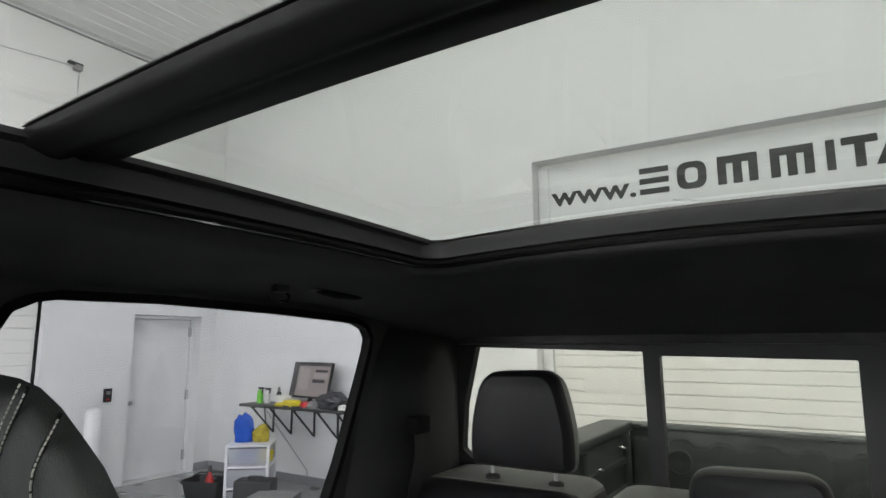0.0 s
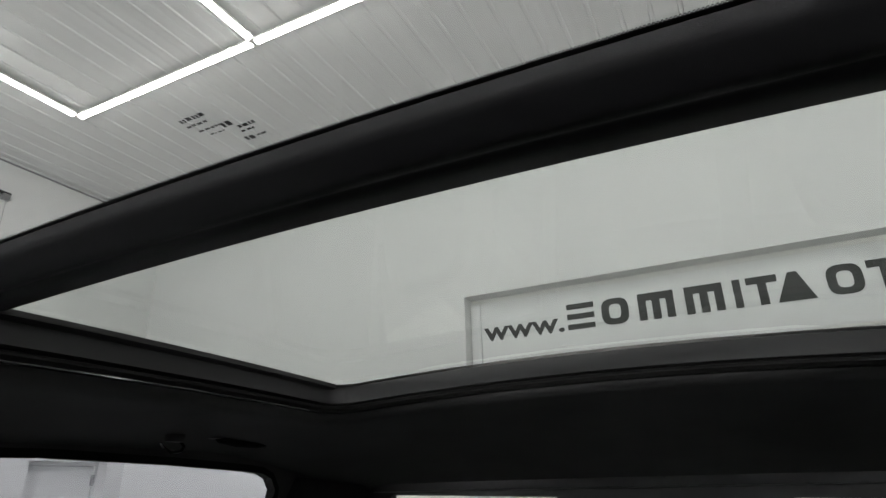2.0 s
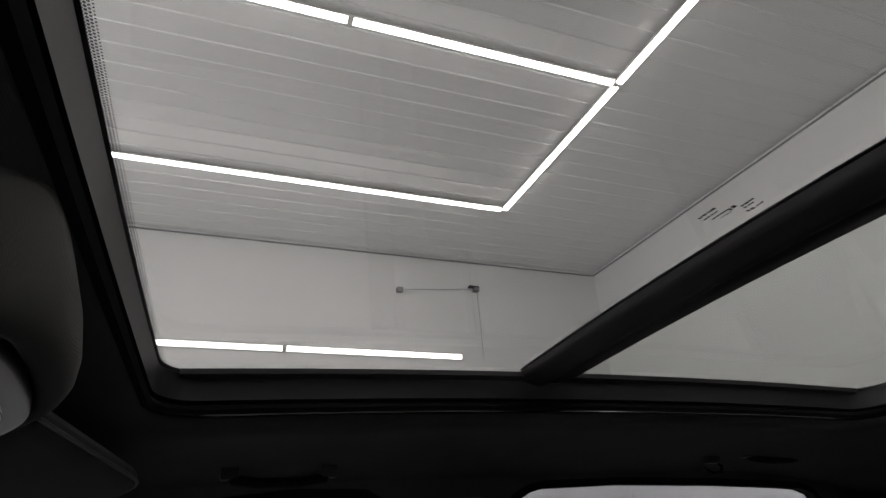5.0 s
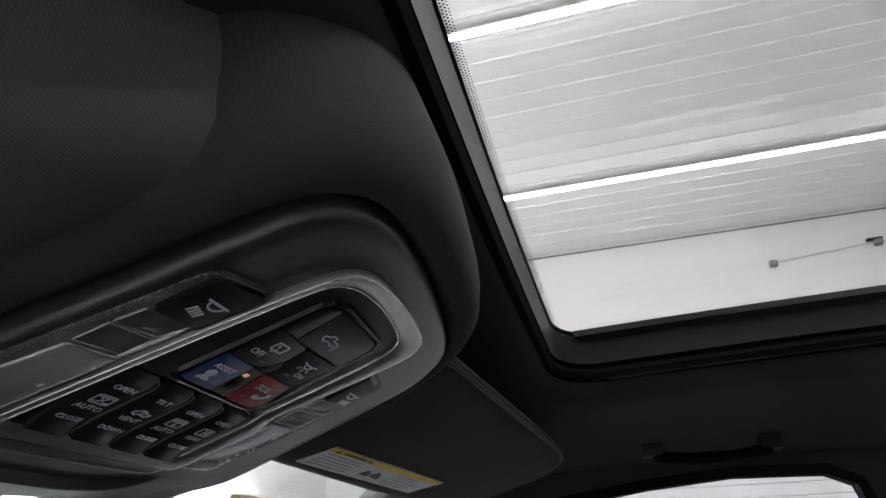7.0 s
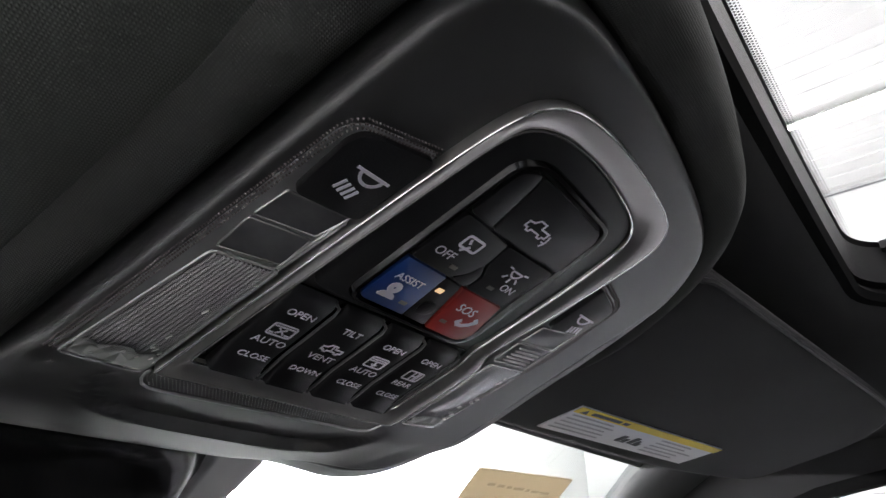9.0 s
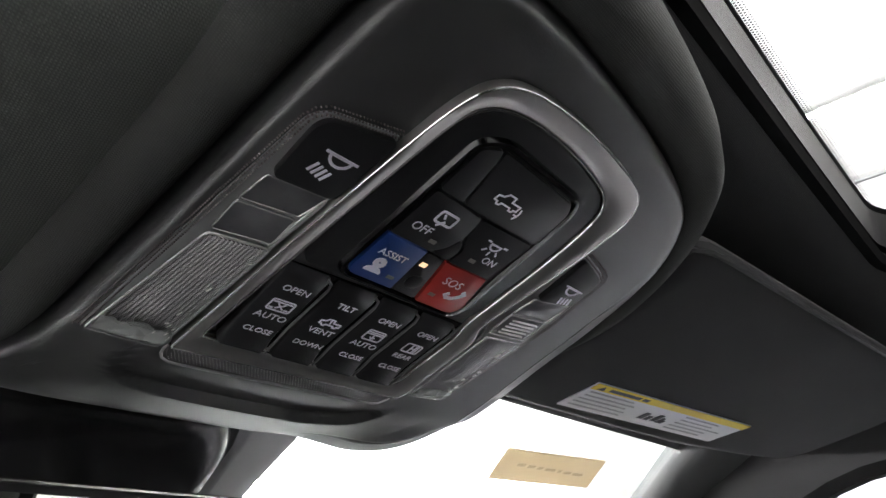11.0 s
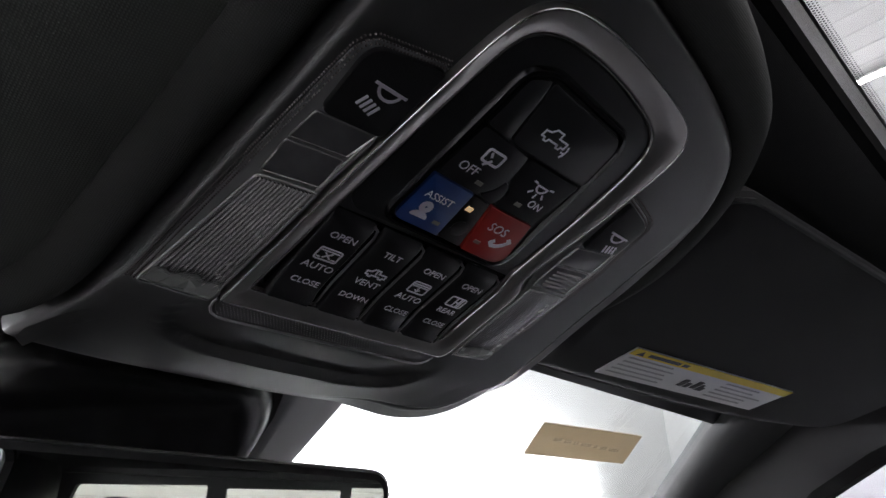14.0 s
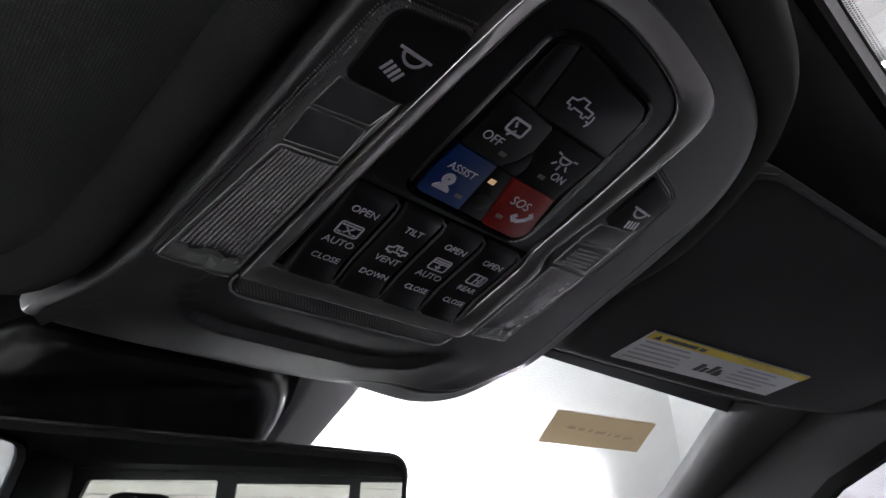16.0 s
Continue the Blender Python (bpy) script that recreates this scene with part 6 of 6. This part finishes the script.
def cushion(outline, y0, y1, bev, back=0.0):
    """A padded panel of a front-view outline (x, z), from y0 back to y1."""
    n = len(outline)
    bm = bmesh.new()
    s = 1 if y0 > y1 else -1
    w = max(p[0] for p in outline) - min(p[0] for p in outline)
    e = 2 * bev / w
    bm.free()
    bm = pillow(outline, [(1 - back / w * 2, y1), (1.0, y0 - s * bev), (1 - e * 0.25, y0 - s * bev * 0.5), (1 - e * 0.6, y0 - s * bev * 0.16), (1 - e, y0), (0.5, y0 + s * 0.006), (0.12, y0 + s * 0.008)])
    return bm


def padded(bm_outline, y0, y1, bev, back=0.0):
    return cushion(resample(bm_outline, 64), y0, y1, bev, back)


for x0, x1 in ((0.245, 0.70), (-0.215, 0.235), (-0.83, -0.225)):
    o = fillet([(x0, 0.75), (x1, 0.75), (x1, 1.30), (x1 - 0.03, 1.345), (x0 + 0.03, 1.350), (x0, 1.33)], [0.03, 0.03, 0.06, 0.05, 0.05, 0.04], 6)
    p = part("seat_back", padded(o, -0.90, -1.12, 0.045), LEATHER, seat)
    so = fillet([(x0 + 0.004, 1.10), (x1 - 0.004, 1.10), (x1 - 0.004, 1.304), (x1 - 0.034, 1.349), (x0 + 0.034, 1.354), (x0 + 0.004, 1.334)], [0.03, 0.03, 0.06, 0.05, 0.05, 0.04], 6)
    part("shoulder", padded(so, -0.958, -1.125, 0.012), LEATHER_PALE, p, "grey leather shoulder")
    part("seam", sweep(bmesh.new(), [(a, -0.915, b) for a, b in resample(inset(resample(o, 64), 0.035), 60)], circle_profile(0.003, 5), True, up=(0, 1, 0)), RUBBER, p)


def headrest(cx, w0, w1, z0, z1, y, label):
    o = fillet([(cx - w0 / 2, z0), (cx + w0 / 2, z0), (cx + w0 / 2 + 0.002, z0 + (z1 - z0) * 0.45), (cx + w1 / 2, z1), (cx - w1 / 2, z1 + 0.006), (cx - w0 / 2 - 0.002, z0 + (z1 - z0) * 0.45)],
               [0.02, 0.02, 0.1, 0.045, 0.045, 0.1], 7)
    r = resample(o, 80)
    bm = pillow(r, [(0.5, y - 0.064), (0.80, y - 0.060), (0.95, y - 0.046), (1.0, y - 0.02), (1.0, y + 0.012), (0.965, y + 0.030), (0.90, y + 0.040), (0.7, y + 0.046), (0.35, y + 0.049), (0.08, y + 0.050)])
    h = part("headrest", bm, LEATHER, seat, label)
    part("seam", sweep(bmesh.new(), [(q[0], y + 0.034, q[1]) for q in inset(r, 0.010)], circle_profile(0.0016, 5), True, up=(0, 1, 0)), RUBBER, h)
    bm = pillow(r, [(0.5, y - 0.0655), (0.80, y - 0.0615), (0.955, y - 0.047), (1.004, y - 0.021), (1.003, y - 0.004), (0.99, y - 0.003)])
    part("rear_cover", bm, LEATHER_PALE, h, "paler grey rear leather")
    bm = bmesh.new()
    rr = inset(r, -0.0012)
    for k in range(14, 34):
        q = rr[k]
        box(bm, q[0] - 0.001, q[0] + 0.001, y - 0.006, y + 0.001, q[1] - 0.003, q[1] + 0.003)
    part("stitching", bm, THREAD, h, "pale stitching", smooth=False)
    for dx in (-0.083, 0.083):
        part("post", revolve([(0.0055, z0 - 0.06), (0.0055, z0 + 0.02)], 10, pose(cx + dx, y, 0)), STEEL, h, "steel post")
        part("post_guide", revolve([(0.012, z0 - 0.050), (0.019, z0 - 0.034), (0.018, z0 - 0.024), (0.008, z0 - 0.020)], 16, pose(cx + dx, y, 0)), SHELL, h)
    return h


headrest(0.411, 0.258, 0.190, 1.383, 1.610, -1.0, "raised padded headrest")
headrest(-0.093, 0.25, 0.225, 1.347, 1.427, -0.99, "low centre headrest")
headrest(-0.55, 0.258, 0.190, 1.375, 1.600, -1.0, "raised padded headrest")
belt = thing("seat_belt", "black seat belt on the rear pillar", "seat belt")
part("webbing", sweep(bmesh.new(), [(0.655, -0.912, 1.475), (0.645, -0.90, 1.40), (0.632, -0.85, 1.30), (0.61, -0.80, 1.1)], [(-0.024, -0.001), (0.024, -0.001), (0.024, 0.001), (-0.024, 0.001)], up=(1, 0, 0)), BAR_BLACK, belt)
part("guide_loop", new_box(0.640, 0.690, -0.945, -0.880, 1.455, 1.500, bevel=0.010), RUBBER, belt)

fs = thing("front_passenger_seat", "charcoal leather front seat with pale double stitching", "seat")
half = [(0.0, 1.656), (-0.045, 1.655), (-0.10, 1.648), (-0.138, 1.633), (-0.232, 1.580), (-0.285, 1.49), (-0.305, 1.36), (-0.30, 0.85)]
o = [(0.435 + a, b) for a, b in half] + [(0.435 - a, b) for a, b in half[::-1]][:-1]
part("backrest", padded(fillet(o, 0.02, 3), 0.128, 0.085, 0.016, 0.07), LEATHER_GREEN, fs)
part("back_shell", new_box(0.20, 0.62, -0.03, 0.09, 0.85, 1.40, bevel=0.03, seg=3), SHELL, fs)
part("seat_cushion", new_box(0.13, 0.69, 0.1, 0.62, 0.78, 0.92, bevel=0.05, seg=4), LEATHER_GREEN, fs)
part("seat_base", new_box(0.18, 0.64, 0.05, 0.56, 0.5, 0.79, bevel=0.02), SHELL, fs)
for seam in ([(0.262, 1.6315), (0.268, 1.6235), (0.283, 1.6065), (0.294, 1.589), (0.2955, 1.576), (0.291, 1.560), (0.285, 1.45), (0.284, 1.2)],
             [(0.318, 1.648), (0.329, 1.634), (0.341, 1.618), (0.352, 1.600), (0.358, 1.56), (0.360, 1.45), (0.360, 1.2)]):
    seamp = part("seam", sweep(bmesh.new(), [(a, 0.129, b) for a, b in seam], circle_profile(0.0018, 6), up=(0, 1, 0)), RUBBER, fs)
    bm = bmesh.new()
    pts = [Vector(q) for q in seam]
    for side in ((-0.006, 0.006) if seam[0][0] > 0.3 else (-0.006,)):
        for a, b in zip(pts, pts[1:]):
            n = max(1, int((b - a).length / 0.0048))
            nr = Vector((-(b - a).y, (b - a).x)).normalized()
            for k in range(n):
                c0 = a.lerp(b, (k + 0.15) / n) + nr * side
                c1 = a.lerp(b, (k + 0.8) / n) + nr * side
                sweep(bm, [(c0.x, 0.1325, c0.y), (c1.x, 0.1325, c1.y)], [(-0.0005, -0.0006), (0.0005, -0.0006), (0.0005, 0.0006), (-0.0005, 0.0006)], up=(0, 1, 0))
    part("stitching", bm, THREAD, seamp, "pale stitching", smooth=False)
